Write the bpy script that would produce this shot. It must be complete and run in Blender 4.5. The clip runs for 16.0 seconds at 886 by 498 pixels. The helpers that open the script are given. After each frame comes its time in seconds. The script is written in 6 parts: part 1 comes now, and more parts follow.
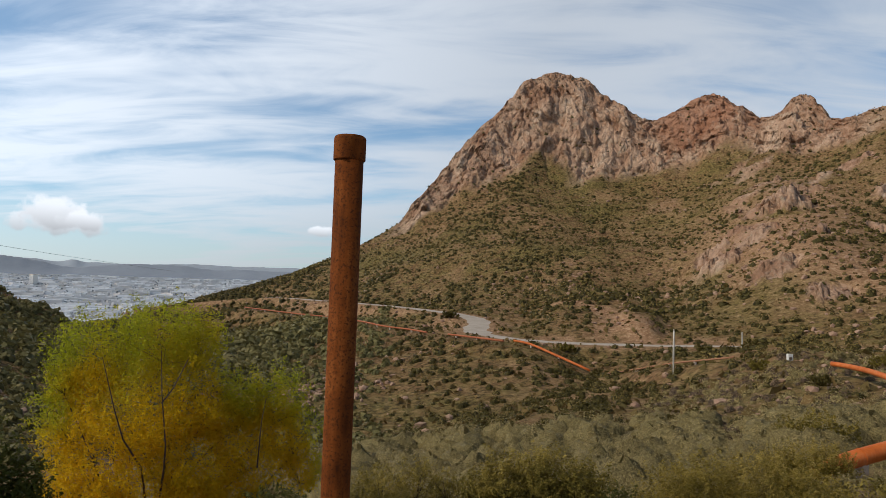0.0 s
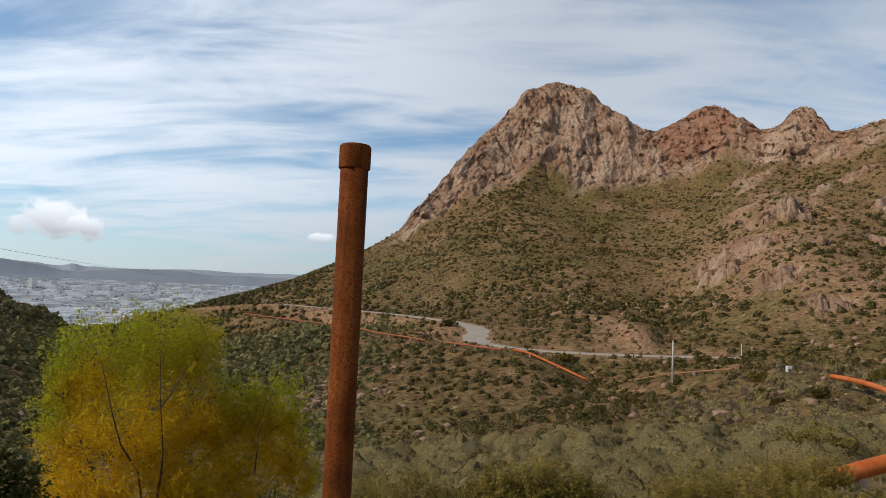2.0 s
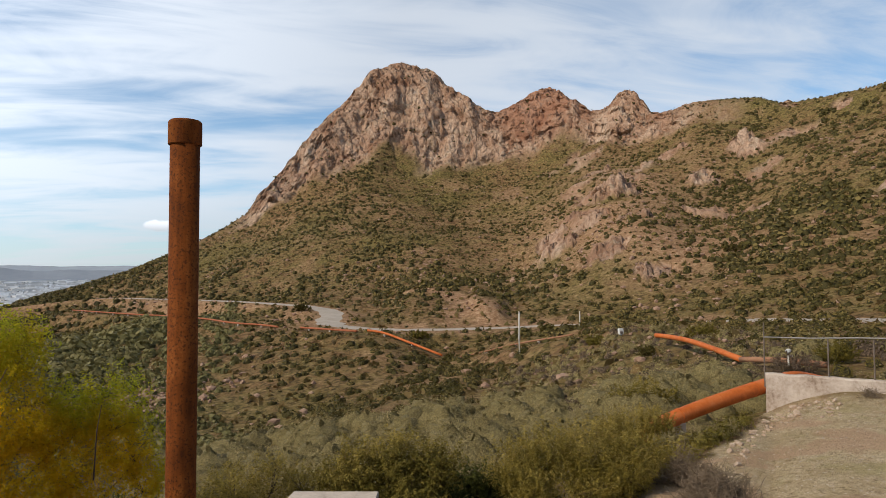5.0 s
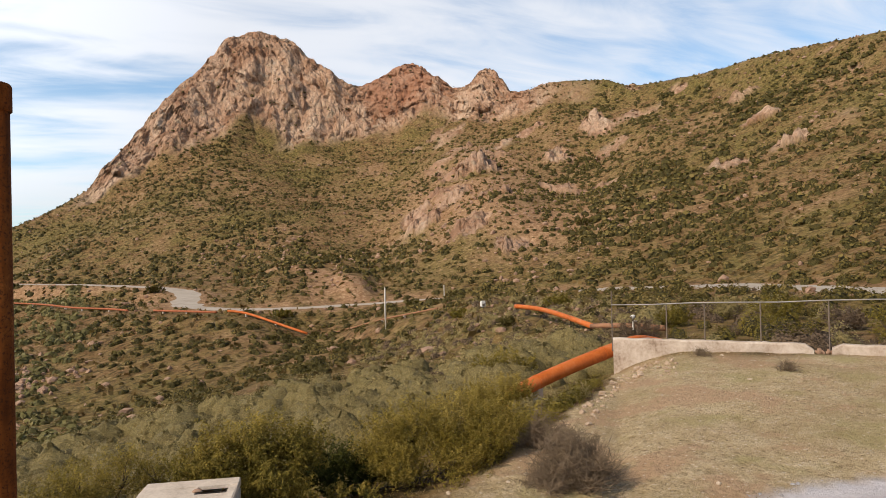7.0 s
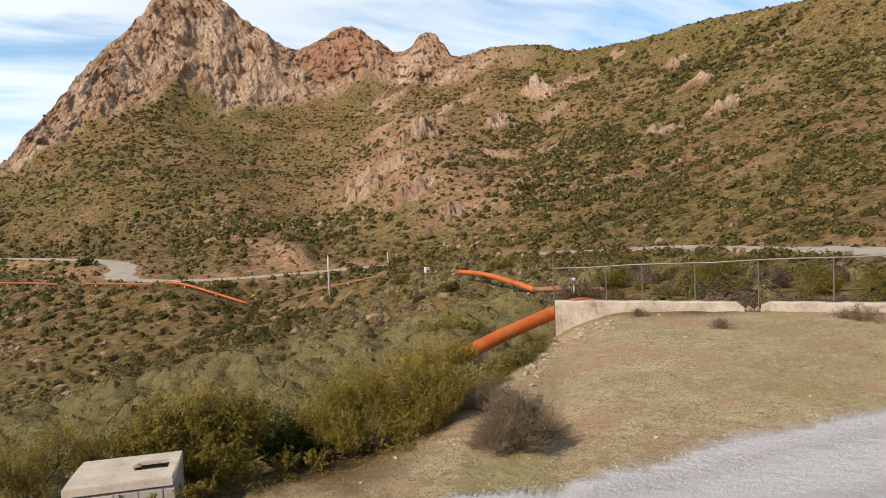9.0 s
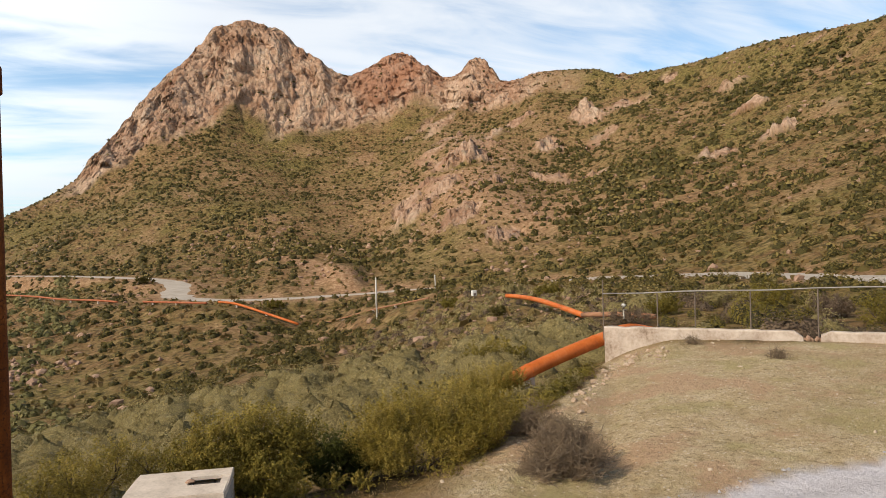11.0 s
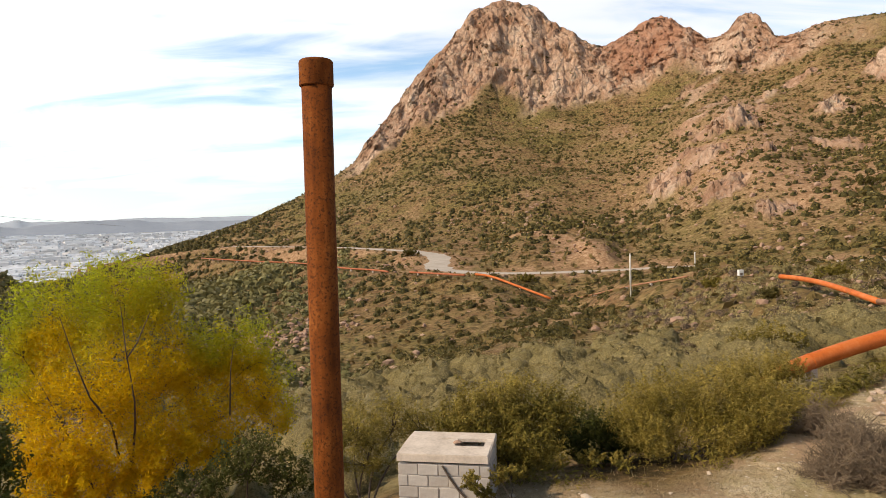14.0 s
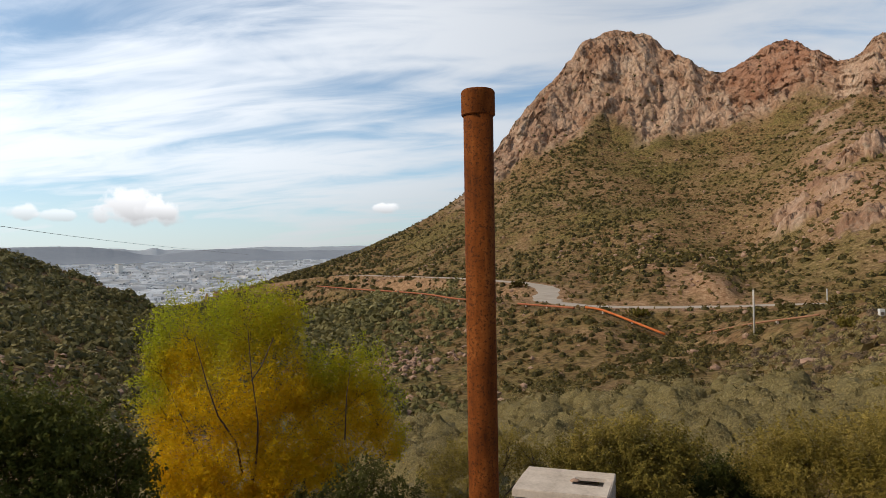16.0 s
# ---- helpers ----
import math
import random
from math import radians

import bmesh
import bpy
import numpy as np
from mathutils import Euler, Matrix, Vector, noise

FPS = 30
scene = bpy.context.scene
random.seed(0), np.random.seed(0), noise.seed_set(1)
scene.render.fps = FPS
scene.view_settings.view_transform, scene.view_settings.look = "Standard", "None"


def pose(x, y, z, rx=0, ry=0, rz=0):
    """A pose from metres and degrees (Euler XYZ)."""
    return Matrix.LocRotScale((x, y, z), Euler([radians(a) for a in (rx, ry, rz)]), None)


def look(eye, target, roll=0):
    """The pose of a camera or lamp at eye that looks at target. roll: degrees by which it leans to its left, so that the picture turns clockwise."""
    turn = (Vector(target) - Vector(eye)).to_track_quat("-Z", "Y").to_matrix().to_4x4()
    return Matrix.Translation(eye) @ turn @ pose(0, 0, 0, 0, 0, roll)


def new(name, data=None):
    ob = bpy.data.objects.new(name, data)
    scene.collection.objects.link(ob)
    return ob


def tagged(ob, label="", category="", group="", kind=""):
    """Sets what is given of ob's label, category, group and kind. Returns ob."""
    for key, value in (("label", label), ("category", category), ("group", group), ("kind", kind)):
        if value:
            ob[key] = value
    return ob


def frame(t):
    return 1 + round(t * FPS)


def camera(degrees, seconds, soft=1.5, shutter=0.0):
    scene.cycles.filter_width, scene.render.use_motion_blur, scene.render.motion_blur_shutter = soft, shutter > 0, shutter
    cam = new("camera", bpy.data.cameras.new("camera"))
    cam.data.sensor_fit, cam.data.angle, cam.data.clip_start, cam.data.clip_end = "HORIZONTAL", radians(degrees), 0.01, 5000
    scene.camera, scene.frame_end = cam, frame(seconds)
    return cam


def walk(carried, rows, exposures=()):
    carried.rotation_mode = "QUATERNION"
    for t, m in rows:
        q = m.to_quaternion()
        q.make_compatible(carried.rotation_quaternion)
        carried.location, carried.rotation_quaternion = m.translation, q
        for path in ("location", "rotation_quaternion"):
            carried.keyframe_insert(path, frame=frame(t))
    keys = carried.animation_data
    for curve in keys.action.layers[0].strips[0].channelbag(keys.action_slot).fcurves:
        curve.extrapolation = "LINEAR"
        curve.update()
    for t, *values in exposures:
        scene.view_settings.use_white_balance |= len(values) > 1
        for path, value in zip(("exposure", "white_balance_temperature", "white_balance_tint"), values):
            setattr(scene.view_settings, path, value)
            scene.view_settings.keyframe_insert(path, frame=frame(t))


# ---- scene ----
cam = camera(66.09, 16.0, soft=0.85)
walk(cam, [
    (0.0, pose(0.106, -0.101, 3.958, 93.15, -1.60, 0.00)),
    (0.5, pose(0.103, -0.101, 3.959, 93.46, -1.71, 0.63)),
    (1.0, pose(0.102, -0.122, 3.958, 94.28, -1.88, 1.34)),
    (1.5, pose(0.099, -0.115, 3.959, 94.33, -2.18, 0.99)),
    (2.0, pose(0.096, -0.125, 3.957, 93.83, -2.22, -0.05)),
    (2.5, pose(0.098, -0.112, 3.960, 93.13, -1.32, -2.72)),
    (3.0, pose(0.109, -0.118, 3.961, 93.74, -0.75, -5.96)),
    (3.2, pose(0.116, -0.135, 3.961, 94.15, -0.30, -7.77)),
    (5.3, pose(0.138, -0.211, 3.921, 91.62, 0.96, -14.61)),
    (5.5, pose(0.147, -0.193, 3.923, 91.06, 1.12, -17.02)),
    (6.0, pose(0.163, -0.173, 3.922, 90.40, 1.48, -20.29)),
    (6.5, pose(0.168, -0.178, 3.923, 90.52, 1.21, -21.32)),
    (7.0, pose(0.176, -0.170, 3.928, 90.18, 1.60, -23.65)),
    (7.5, pose(0.177, -0.133, 3.930, 88.10, 1.69, -23.17)),
    (8.0, pose(0.219, -0.162, 3.913, 87.65, 2.01, -22.30)),
    (8.5, pose(0.301, -0.113, 3.902, 86.86, 0.43, -25.33)),
    (9.0, pose(0.212, -0.096, 3.911, 87.21, 2.37, -28.42)),
    (9.5, pose(0.151, -0.103, 3.914, 88.90, 1.71, -24.68)),
    (9.7, pose(0.158, -0.108, 3.909, 88.84, 1.86, -24.76)),
    (11.8, pose(0.155, -0.128, 3.916, 89.50, 1.98, -24.07)),
    (12.0, pose(0.151, -0.125, 3.916, 89.06, 2.58, -23.26)),
    (12.5, pose(0.135, -0.084, 3.922, 88.14, 2.82, -19.98)),
    (13.0, pose(0.115, -0.077, 3.922, 87.60, 3.03, -14.90)),
    (13.5, pose(0.076, -0.030, 3.928, 87.48, 2.46, -9.35)),
    (14.0, pose(0.036, -0.020, 3.928, 87.89, 1.83, -3.50)),
    (14.5, pose(0.008, -0.031, 3.928, 88.67, 0.98, -0.12)),
    (15.0, pose(-0.015, -0.015, 3.938, 89.10, 0.46, 1.03)),
    (15.5, pose(-0.050, -0.001, 3.940, 90.18, 1.29, 2.25)),
    (16.0, pose(-0.117, -0.004, 3.924, 90.74, 1.22, 5.55)),
], exposures=[(0.0, -0.95, 6250, 9), (3.2, -0.96, 6250, 9), (5.5, -0.60, 6350, 10), (6.5, -0.43, 6650, 12), (7.0, -0.41, 6720, 12), (8.0, -0.28, 6600, 10), (9.0, -0.33, 6500, 8), (12.0, -0.30, 6850, 11), (13.2, -0.14, 6950, 12), (14.0, -0.18, 6950, 12), (14.6, -0.50, 6800, 10), (15.3, -0.52, 6750, 10), (16.0, -0.80, 6600, 10)])

EYE = 3.9  # height of the eye over the yard

# ---- world, sun ----
SUN_HEADING, SUN_ELEVATION = -105.0, 40.0


def toward(heading, elevation):
    """Unit vector to a heading (degrees, clockwise from +y) and an elevation."""
    h, e = radians(heading), radians(elevation)
    return Vector((math.sin(h) * math.cos(e), math.cos(h) * math.cos(e), math.sin(e)))


def make_world():
    world = bpy.data.worlds.new("sky")
    scene.world = world
    world.use_nodes = True
    nt = world.node_tree
    nt.nodes.clear()
    N = nt.nodes.new
    L = nt.links.new
    out, bg = N("ShaderNodeOutputWorld"), N("ShaderNodeBackground")
    sky = N("ShaderNodeTexSky")
    sky.sky_type, sky.sun_disc = "NISHITA", False
    sky.sun_elevation, sky.sun_rotation = radians(SUN_ELEVATION), radians(SUN_HEADING)
    sky.altitude, sky.dust_density = 1400, 1.5
    bg.inputs["Strength"].default_value = 0.1
    tc = N("ShaderNodeTexCoord")
    sep = N("ShaderNodeSeparateXYZ")
    L(tc.outputs["Generated"], sep.inputs[0])
    # flat cloud deck: direction divided by its height
    up = N("ShaderNodeMath"); up.operation = "MAXIMUM"; up.inputs[1].default_value = 0.0
    L(sep.outputs["Z"], up.inputs[0])
    lift = N("ShaderNodeMath"); lift.operation = "ADD"; lift.inputs[1].default_value = 0.16
    L(up.outputs[0], lift.inputs[0])
    dv = N("ShaderNodeVectorMath"); dv.operation = "DIVIDE"
    L(tc.outputs["Generated"], dv.inputs[0])
    comb = N("ShaderNodeCombineXYZ")
    for k in range(3):
        L(lift.outputs[0], comb.inputs[k])
    L(comb.outputs[0], dv.inputs[1])
    mp = N("ShaderNodeMapping")
    mp.inputs["Rotation"].default_value = (0, 0, radians(8))
    mp.inputs["Scale"].default_value = (0.55, 1.5, 0.4)
    mp.inputs["Location"].default_value = (4.1, 2.2, 0)
    L(dv.outputs[0], mp.inputs[0])

    def noise_node(scale, detail, rough, dist):
        n = N("ShaderNodeTexNoise")
        n.inputs["Scale"].default_value, n.inputs["Detail"].default_value = scale, detail
        n.inputs["Roughness"].default_value, n.inputs["Distortion"].default_value = rough, dist
        L(mp.outputs[0], n.inputs["Vector"])
        return n
    big, fine = noise_node(0.9, 4, 0.55, 0.4), noise_node(2.6, 8, 0.60, 0.8)
    add = N("ShaderNodeMath"); add.operation = "MULTIPLY_ADD"
    add.inputs[1].default_value = 0.45
    L(fine.outputs["Fac"], add.inputs[0])
    L(big.outputs["Fac"], add.inputs[2])
    ramp = N("ShaderNodeMapRange"); ramp.interpolation_type = "SMOOTHSTEP"
    ramp.inputs["From Min"].default_value, ramp.inputs["From Max"].default_value = 0.53, 0.84
    L(add.outputs[0], ramp.inputs["Value"])
    cover = N("ShaderNodeMath"); cover.inputs[1].default_value = 0.72
    cover.operation = "MULTIPLY_ADD"
    cover.inputs[2].default_value = 0.12
    L(ramp.outputs[0], cover.inputs[0])
    # the veil thins out towards the zenith
    thin = N("ShaderNodeMapRange"); thin.interpolation_type = "SMOOTHSTEP"
    for key, v in zip(("From Min", "From Max", "To Min", "To Max"), (0.36, 0.68, 1.0, 0.10)):
        thin.inputs[key].default_value = v
    L(sep.outputs["Z"], thin.inputs["Value"])
    veil = N("ShaderNodeMath"); veil.operation = "MULTIPLY"
    L(cover.outputs[0], veil.inputs[0]); L(thin.outputs[0], veil.inputs[1])
    cover = veil
    # haze close to the horizon
    hz = N("ShaderNodeMapRange")
    hz.inputs["From Min"].default_value, hz.inputs["From Max"].default_value = 0.0, 0.16
    hz.inputs["To Min"].default_value, hz.inputs["To Max"].default_value = 0.78, 0.0
    L(sep.outputs["Z"], hz.inputs["Value"])
    mx = N("ShaderNodeMath"); mx.operation = "MAXIMUM"
    L(cover.outputs[0], mx.inputs[0]); L(hz.outputs[0], mx.inputs[1])
    # clouds shine more on the sun's side
    side = N("ShaderNodeVectorMath"); side.operation = "DOT_PRODUCT"
    side.inputs[1].default_value = toward(SUN_HEADING + 25, 30)
    L(tc.outputs["Generated"], side.inputs[0])
    glow = N("ShaderNodeMapRange")
    for key, v in zip(("From Min", "From Max", "To Min", "To Max"), (0.2, 0.75, 12.9, 21.5)):
        glow.inputs[key].default_value = v
    L(side.outputs["Value"], glow.inputs["Value"])
    white = N("ShaderNodeVectorMath"); white.operation = "SCALE"
    white.inputs[0].default_value = (0.945, 0.985, 1.04)
    low = N("ShaderNodeMapRange"); low.interpolation_type = "SMOOTHSTEP"
    for key, v in zip(("From Min", "From Max", "To Min", "To Max"), (0.0, 0.16, 0.72, 1.0)):
        low.inputs[key].default_value = v
    L(sep.outputs["Z"], low.inputs["Value"])
    shine = N("ShaderNodeMath"); shine.operation = "MULTIPLY"
    L(glow.outputs[0], shine.inputs[0]); L(low.outputs[0], shine.inputs[1])
    L(shine.outputs[0], white.inputs["Scale"])
    mix = N("ShaderNodeMix"); mix.data_type = "RGBA"
    L(white.outputs[0], mix.inputs["B"])
    L(mx.outputs[0], mix.inputs["Factor"])
    blue = N("ShaderNodeVectorMath"); blue.operation = "MULTIPLY"
    blue.inputs[1].default_value = (1.60, 2.2, 2.36)
    L(sky.outputs[0], blue.inputs[0])
    # milky low sky, clear and deep towards the zenith
    deep = N("ShaderNodeMapRange"); deep.interpolation_type = "SMOOTHSTEP"
    for key, v in zip(("From Min", "From Max", "To Min", "To Max"), (0.36, 0.75, 1.0, 0.42)):
        deep.inputs[key].default_value = v
    L(sep.outputs["Z"], deep.inputs["Value"])
    blue2 = N("ShaderNodeVectorMath"); blue2.operation = "SCALE"
    L(blue.outputs[0], blue2.inputs[0]); L(deep.outputs[0], blue2.inputs["Scale"])
    L(blue2.outputs[0], mix.inputs["A"])
    # small heaped clouds low over the plain
    ragged = N("ShaderNodeTexNoise")
    ragged.inputs["Scale"].default_value, ragged.inputs["Detail"].default_value = 48.0, 6
    L(tc.outputs["Generated"], ragged.inputs["Vector"])
    for heading, up_, wide, high, dense in ((-29.6, 4.0, 3.6, 1.1, 0.85), (-30.0, 4.6, 2.3, 1.3, 0.95), (-28.0, 4.2, 1.7, 0.8, 0.9), (-10.2, 4.3, 1.2, 0.5, 0.85), (-37.3, 3.9, 1.3, 0.65, 0.7), (-35.0, 3.7, 1.5, 0.5, 0.6)):
        c, right = toward(heading, up_), toward(heading + 90, 0)
        off = N("ShaderNodeVectorMath"); off.operation = "SUBTRACT"; off.inputs[1].default_value = c
        L(tc.outputs["Generated"], off.inputs[0])
        ax_ = N("ShaderNodeVectorMath"); ax_.operation = "DOT_PRODUCT"; ax_.inputs[1].default_value = right / radians(wide)
        L(off.outputs[0], ax_.inputs[0])
        oz = N("ShaderNodeVectorMath"); oz.operation = "DOT_PRODUCT"; oz.inputs[1].default_value = (0, 0, 1 / radians(high))
        L(off.outputs[0], oz.inputs[0])
        pw = []
        for q in (ax_, oz):
            m_ = N("ShaderNodeMath"); m_.operation = "POWER"; m_.inputs[1].default_value = 2
            ab = N("ShaderNodeMath"); ab.operation = "ABSOLUTE"
            L(q.outputs["Value"], ab.inputs[0]); L(ab.outputs[0], m_.inputs[0])
            pw.append(m_)
        sm = N("ShaderNodeMath"); sm.operation = "ADD"
        L(pw[0].outputs[0], sm.inputs[0]); L(pw[1].outputs[0], sm.inputs[1])
        rg = N("ShaderNodeMath"); rg.operation = "MULTIPLY_ADD"; rg.inputs[1].default_value = -2.6
        L(ragged.outputs["Fac"], rg.inputs[0]); L(sm.outputs[0], rg.inputs[2])
        mk = N("ShaderNodeMapRange"); mk.interpolation_type = "SMOOTHSTEP"
        for key, v in zip(("From Min", "From Max", "To Min", "To Max"), (-0.95, -0.25, dense, 0.0)):
            mk.inputs[key].default_value = v
        L(rg.outputs[0], mk.inputs["Value"])
        lit = N("ShaderNodeMapRange")
        for key, v in zip(("From Min", "From Max", "To Min", "To Max"), (-0.9, 0.5, 10.5, 19.5)):
            lit.inputs[key].default_value = v
        L(oz.outputs["Value"], lit.inputs["Value"])
        cw = N("ShaderNodeVectorMath"); cw.operation = "SCALE"; cw.inputs[0].default_value = (0.96, 0.98, 1.02)
        L(lit.outputs[0], cw.inputs["Scale"])
        m2 = N("ShaderNodeMix"); m2.data_type = "RGBA"
        L(mk.outputs[0], m2.inputs["Factor"]); L(mix.outputs["Result"], m2.inputs["A"]); L(cw.outputs[0], m2.inputs["B"])
        mix = m2
    L(mix.outputs["Result"], bg.inputs["Color"])
    L(bg.outputs[0], out.inputs[0])


make_world()
sun = new("sun", bpy.data.lights.new("sun", "SUN"))
sun.data.energy, sun.data.angle, sun.data.color = 5.0, radians(2.5), (1.0, 0.86, 0.68)
sun.matrix_world = look(toward(SUN_HEADING, SUN_ELEVATION) * 50, (0, 0, 0))


# ---- numpy helpers: noise, curves ----
def lattice(ix, iy, seed):
    n = (ix.astype(np.int64) * 374761393 + iy.astype(np.int64) * 668265263 + seed * 974711) & 0x7FFFFFFF
    n = ((n ^ (n >> 13)) * 1274126177) & 0x7FFFFFFF
    return ((n ^ (n >> 16)) & 0xFFFF) / 65535.0


def value_noise(x, y, seed=0):
    fx, fy = np.floor(x), np.floor(y)
    u, v = x - fx, y - fy
    u, v = u * u * u * (u * (u * 6 - 15) + 10), v * v * v * (v * (v * 6 - 15) + 10)
    a, b = lattice(fx, fy, seed), lattice(fx + 1, fy, seed)
    c, d = lattice(fx, fy + 1, seed), lattice(fx + 1, fy + 1, seed)
    return (a + (b - a) * u) * (1 - v) + (c + (d - c) * u) * v


def fbm(x, y, scale, octaves=4, seed=0, gain=0.5):
    """Fractal noise from -1 to 1; scale in metres."""
    total, amp, norm = 0.0, 1.0, 0.0
    ca, sa = math.cos(0.6), math.sin(0.6)
    x, y = x / scale, y / scale
    for k in range(octaves):
        total = total + amp * (2 * value_noise(x, y, seed + k) - 1)
        norm += amp
        amp *= gain
        x, y = (x * ca - y * sa) * 2.03 + 17.3, (x * sa + y * ca) * 2.03 - 5.1
    return total / norm


def ridged(x, y, scale, octaves=4, seed=0):
    total, amp, norm = 0.0, 1.0, 0.0
    for k in range(octaves):
        total = total + amp * (1 - np.abs(fbm(x, y, scale / 2 ** k, 1, seed + 31 * k)))
        norm += amp
        amp *= 0.5
    return total / norm


def blocks(x, y, scale, seed=0):
    """A random level for each cell of a ragged tiling, 0 to 1."""
    x, y = x / scale, y / scale
    fx, fy = np.floor(x), np.floor(y)
    best, level = np.full(x.shape, 9.0), np.zeros(x.shape)
    for i in (-1, 0, 1):
        for j in (-1, 0, 1):
            cx, cy = fx + i, fy + j
            q = np.hypot(cx + lattice(cx, cy, seed) - x, cy + lattice(cx, cy, seed + 7) - y)
            near = q < best
            best, level = np.where(near, q, best), np.where(near, lattice(cx, cy, seed + 13), level)
    return level


def smooth(a, b, v):
    t = np.clip((v - a) / (b - a), 0, 1)
    return t * t * (3 - 2 * t)


def hermite(kx, ky, v):
    """Monotone cubic through rows of knots: kx, ky (N, K), v (N,)."""
    dx, dy = np.diff(kx, axis=1), np.diff(ky, axis=1)
    s = dy / dx
    m = np.zeros_like(ky)
    m[:, 0], m[:, -1] = s[:, 0], s[:, -1]
    a, b = s[:, :-1], s[:, 1:]
    m[:, 1:-1] = np.where(a * b > 0, 2 * a * b / np.where(np.abs(a + b) < 1e-9, 1e-9, a + b), 0)
    i = np.clip((v[:, None] >= kx).sum(1) - 1, 0, kx.shape[1] - 2)
    r = np.arange(len(v))
    h = dx[r, i]
    t = np.clip((v - kx[r, i]) / h, 0, 1)
    return (ky[r, i] * (1 + 2 * t) * (1 - t) ** 2 + m[r, i] * h * t * (1 - t) ** 2
            + ky[r, i + 1] * t * t * (3 - 2 * t) + m[r, i + 1] * h * t * t * (t - 1))


def curve1(knots, values, v):
    n = len(v)
    return hermite(np.broadcast_to(np.asarray(knots, float), (n, len(knots))), np.broadcast_to(np.asarray(values, float), (n, len(values))), v)


# ---- the lie of the land ----
# Landform lines round the lookout: heading (clockwise from +y), distance, slope angle from the lookout.
YARD_EDGE = [(-180, 12, -18.5), (-90, 9, -24), (-40, 8, -29), (-20, 8.2, -29), (-8, 8.8, -27.5), (0, 9.6, -24.6), (9.5, 10.6, -21.6), (14, 10.7, -21.2), (22, 11.3, -20),
             (30, 13, -17), (33, 15.6, -14.7), (35.4, 18.4, -12.6), (37.4, 22.0, -10.9), (38.9, 25.2, -9.75), (40.9, 25.3, -8.9), (44, 25.1, -8.3), (50, 25, -8.2), (61, 25.6, -8.0), (75, 27, -7.8), (110, 26, -8.2), (180, 12, -18.5)]
YARD_FOOT = [(-180, 20, -13), (-90, 15, -24), (-40, 16, -24), (-20, 17, -23.5), (-8, 17, -22.5), (0, 17, -21), (9.5, 17, -19.5), (14, 18, -18.5), (22, 20, -16.5),
             (30, 23, -13.0), (33.4, 25, -12), (36.5, 27, -11), (38.2, 28, -10.3), (42, 28, -9.9), (50, 28, -9.8), (61, 28.5, -9.3), (75, 30, -9), (110, 30, -8), (180, 20, -13)]
NEAR_BROW = [(-180, 40, -5), (-90, 30, -14), (-60, 30, -16), (-40, 32, -17), (-28, 38, -16), (-12, 42, -14.6), (-5.5, 45, -13.5), (1, 47, -12.9), (7, 48, -11.9), (12.3, 50, -11.1),
             (19, 52, -9.9), (24, 52, -9.2), (30, 50, -7.6), (34, 46, -7.5), (38, 44, -7.2), (45, 44, -6.9), (54, 40, -7.1), (62, 38, -7.0), (75, 40, -6), (110, 45, -4), (180, 40, -5)]
GULLY = [(-180, 60, -2), (-90, 50, -10), (-60, 50, -9), (-40, 55, -11), (-28, 80, -11), (-12, 80, -12.6), (-5.5, 80, -12.4), (0, 82, -11.4), (5, 88, -9.9), (12, 96, -8.0),
         (15.5, 92, -7.8), (19, 80, -7.9), (24, 72, -6.8), (27, 72, -5.0), (30, 70, -5.2), (38, 60, -5.3), (46, 58, -5.1), (54, 50, -5.7), (62, 47, -6), (110, 70, -1), (180, 60, -2)]
PIPE_BENCH = [(-180, 80, 0), (-90, 80, -6), (-60, 80, -3), (-40, 100, -5.5), (-34, 110, -6.5), (-28, 140, -7), (-20, 250, -3.7), (-16, 262, -2.35), (-12, 220, -2.75), (-7, 180, -3.35),
              (-4, 162, -3.8), (0, 146, -4.2), (5, 130, -4.8), (7.5, 125, -5.0), (12, 118, -6.6), (15.3, 114, -6.6), (18.5, 104, -5.9), (22, 95, -5.3), (27, 84, -4.2), (34, 84, -4.2),
              (42, 78, -4.6), (54, 62, -5.5), (62, 58, -5.7), (110, 90, 1), (180, 80, 0)]
ROAD_BENCH = [(-180, 110, 2), (-90, 110, -3), (-60, 110, 0), (-40, 130, -3.3), (-34, 140, -4.6), (-28, 165, -5.8), (-20, 290, -2.5), (-15, 300, -1.35), (-10, 260, -1.45),
              (-4, 212, -1.8), (0, 188, -2.15), (3, 170, -2.95), (6.3, 146, -4.1), (10.5, 140, -4.35), (17.2, 140, -4.25), (24, 134, -3.95), (35, 116, -3.6), (45, 100, -3.35), (51, 88, -3.5), (58, 76, -3.75),
              (64, 72, -3.8), (110, 110, 3), (180, 110, 2)]
MID_SLOPE = [(-180, 150, 4), (-90, 150, 0), (-60, 150, 3.5), (-40, 170, -1), (-34, 175, -2.8), (-28, 190, -4.8), (-20, 320, -2.0), (-15, 335, -0.7), (-8.5, 325, 0.9), (-4, 310, 2.2),
             (2, 290, 3.4), (9, 285, 4.0), (17, 280, 3.6), (22, 265, 3.9), (30, 245, 5.0), (38, 225, 5.3), (46, 205, 5.3), (54, 180, 5.6), (62, 165, 5.8), (110, 170, 6), (180, 150, 4)]
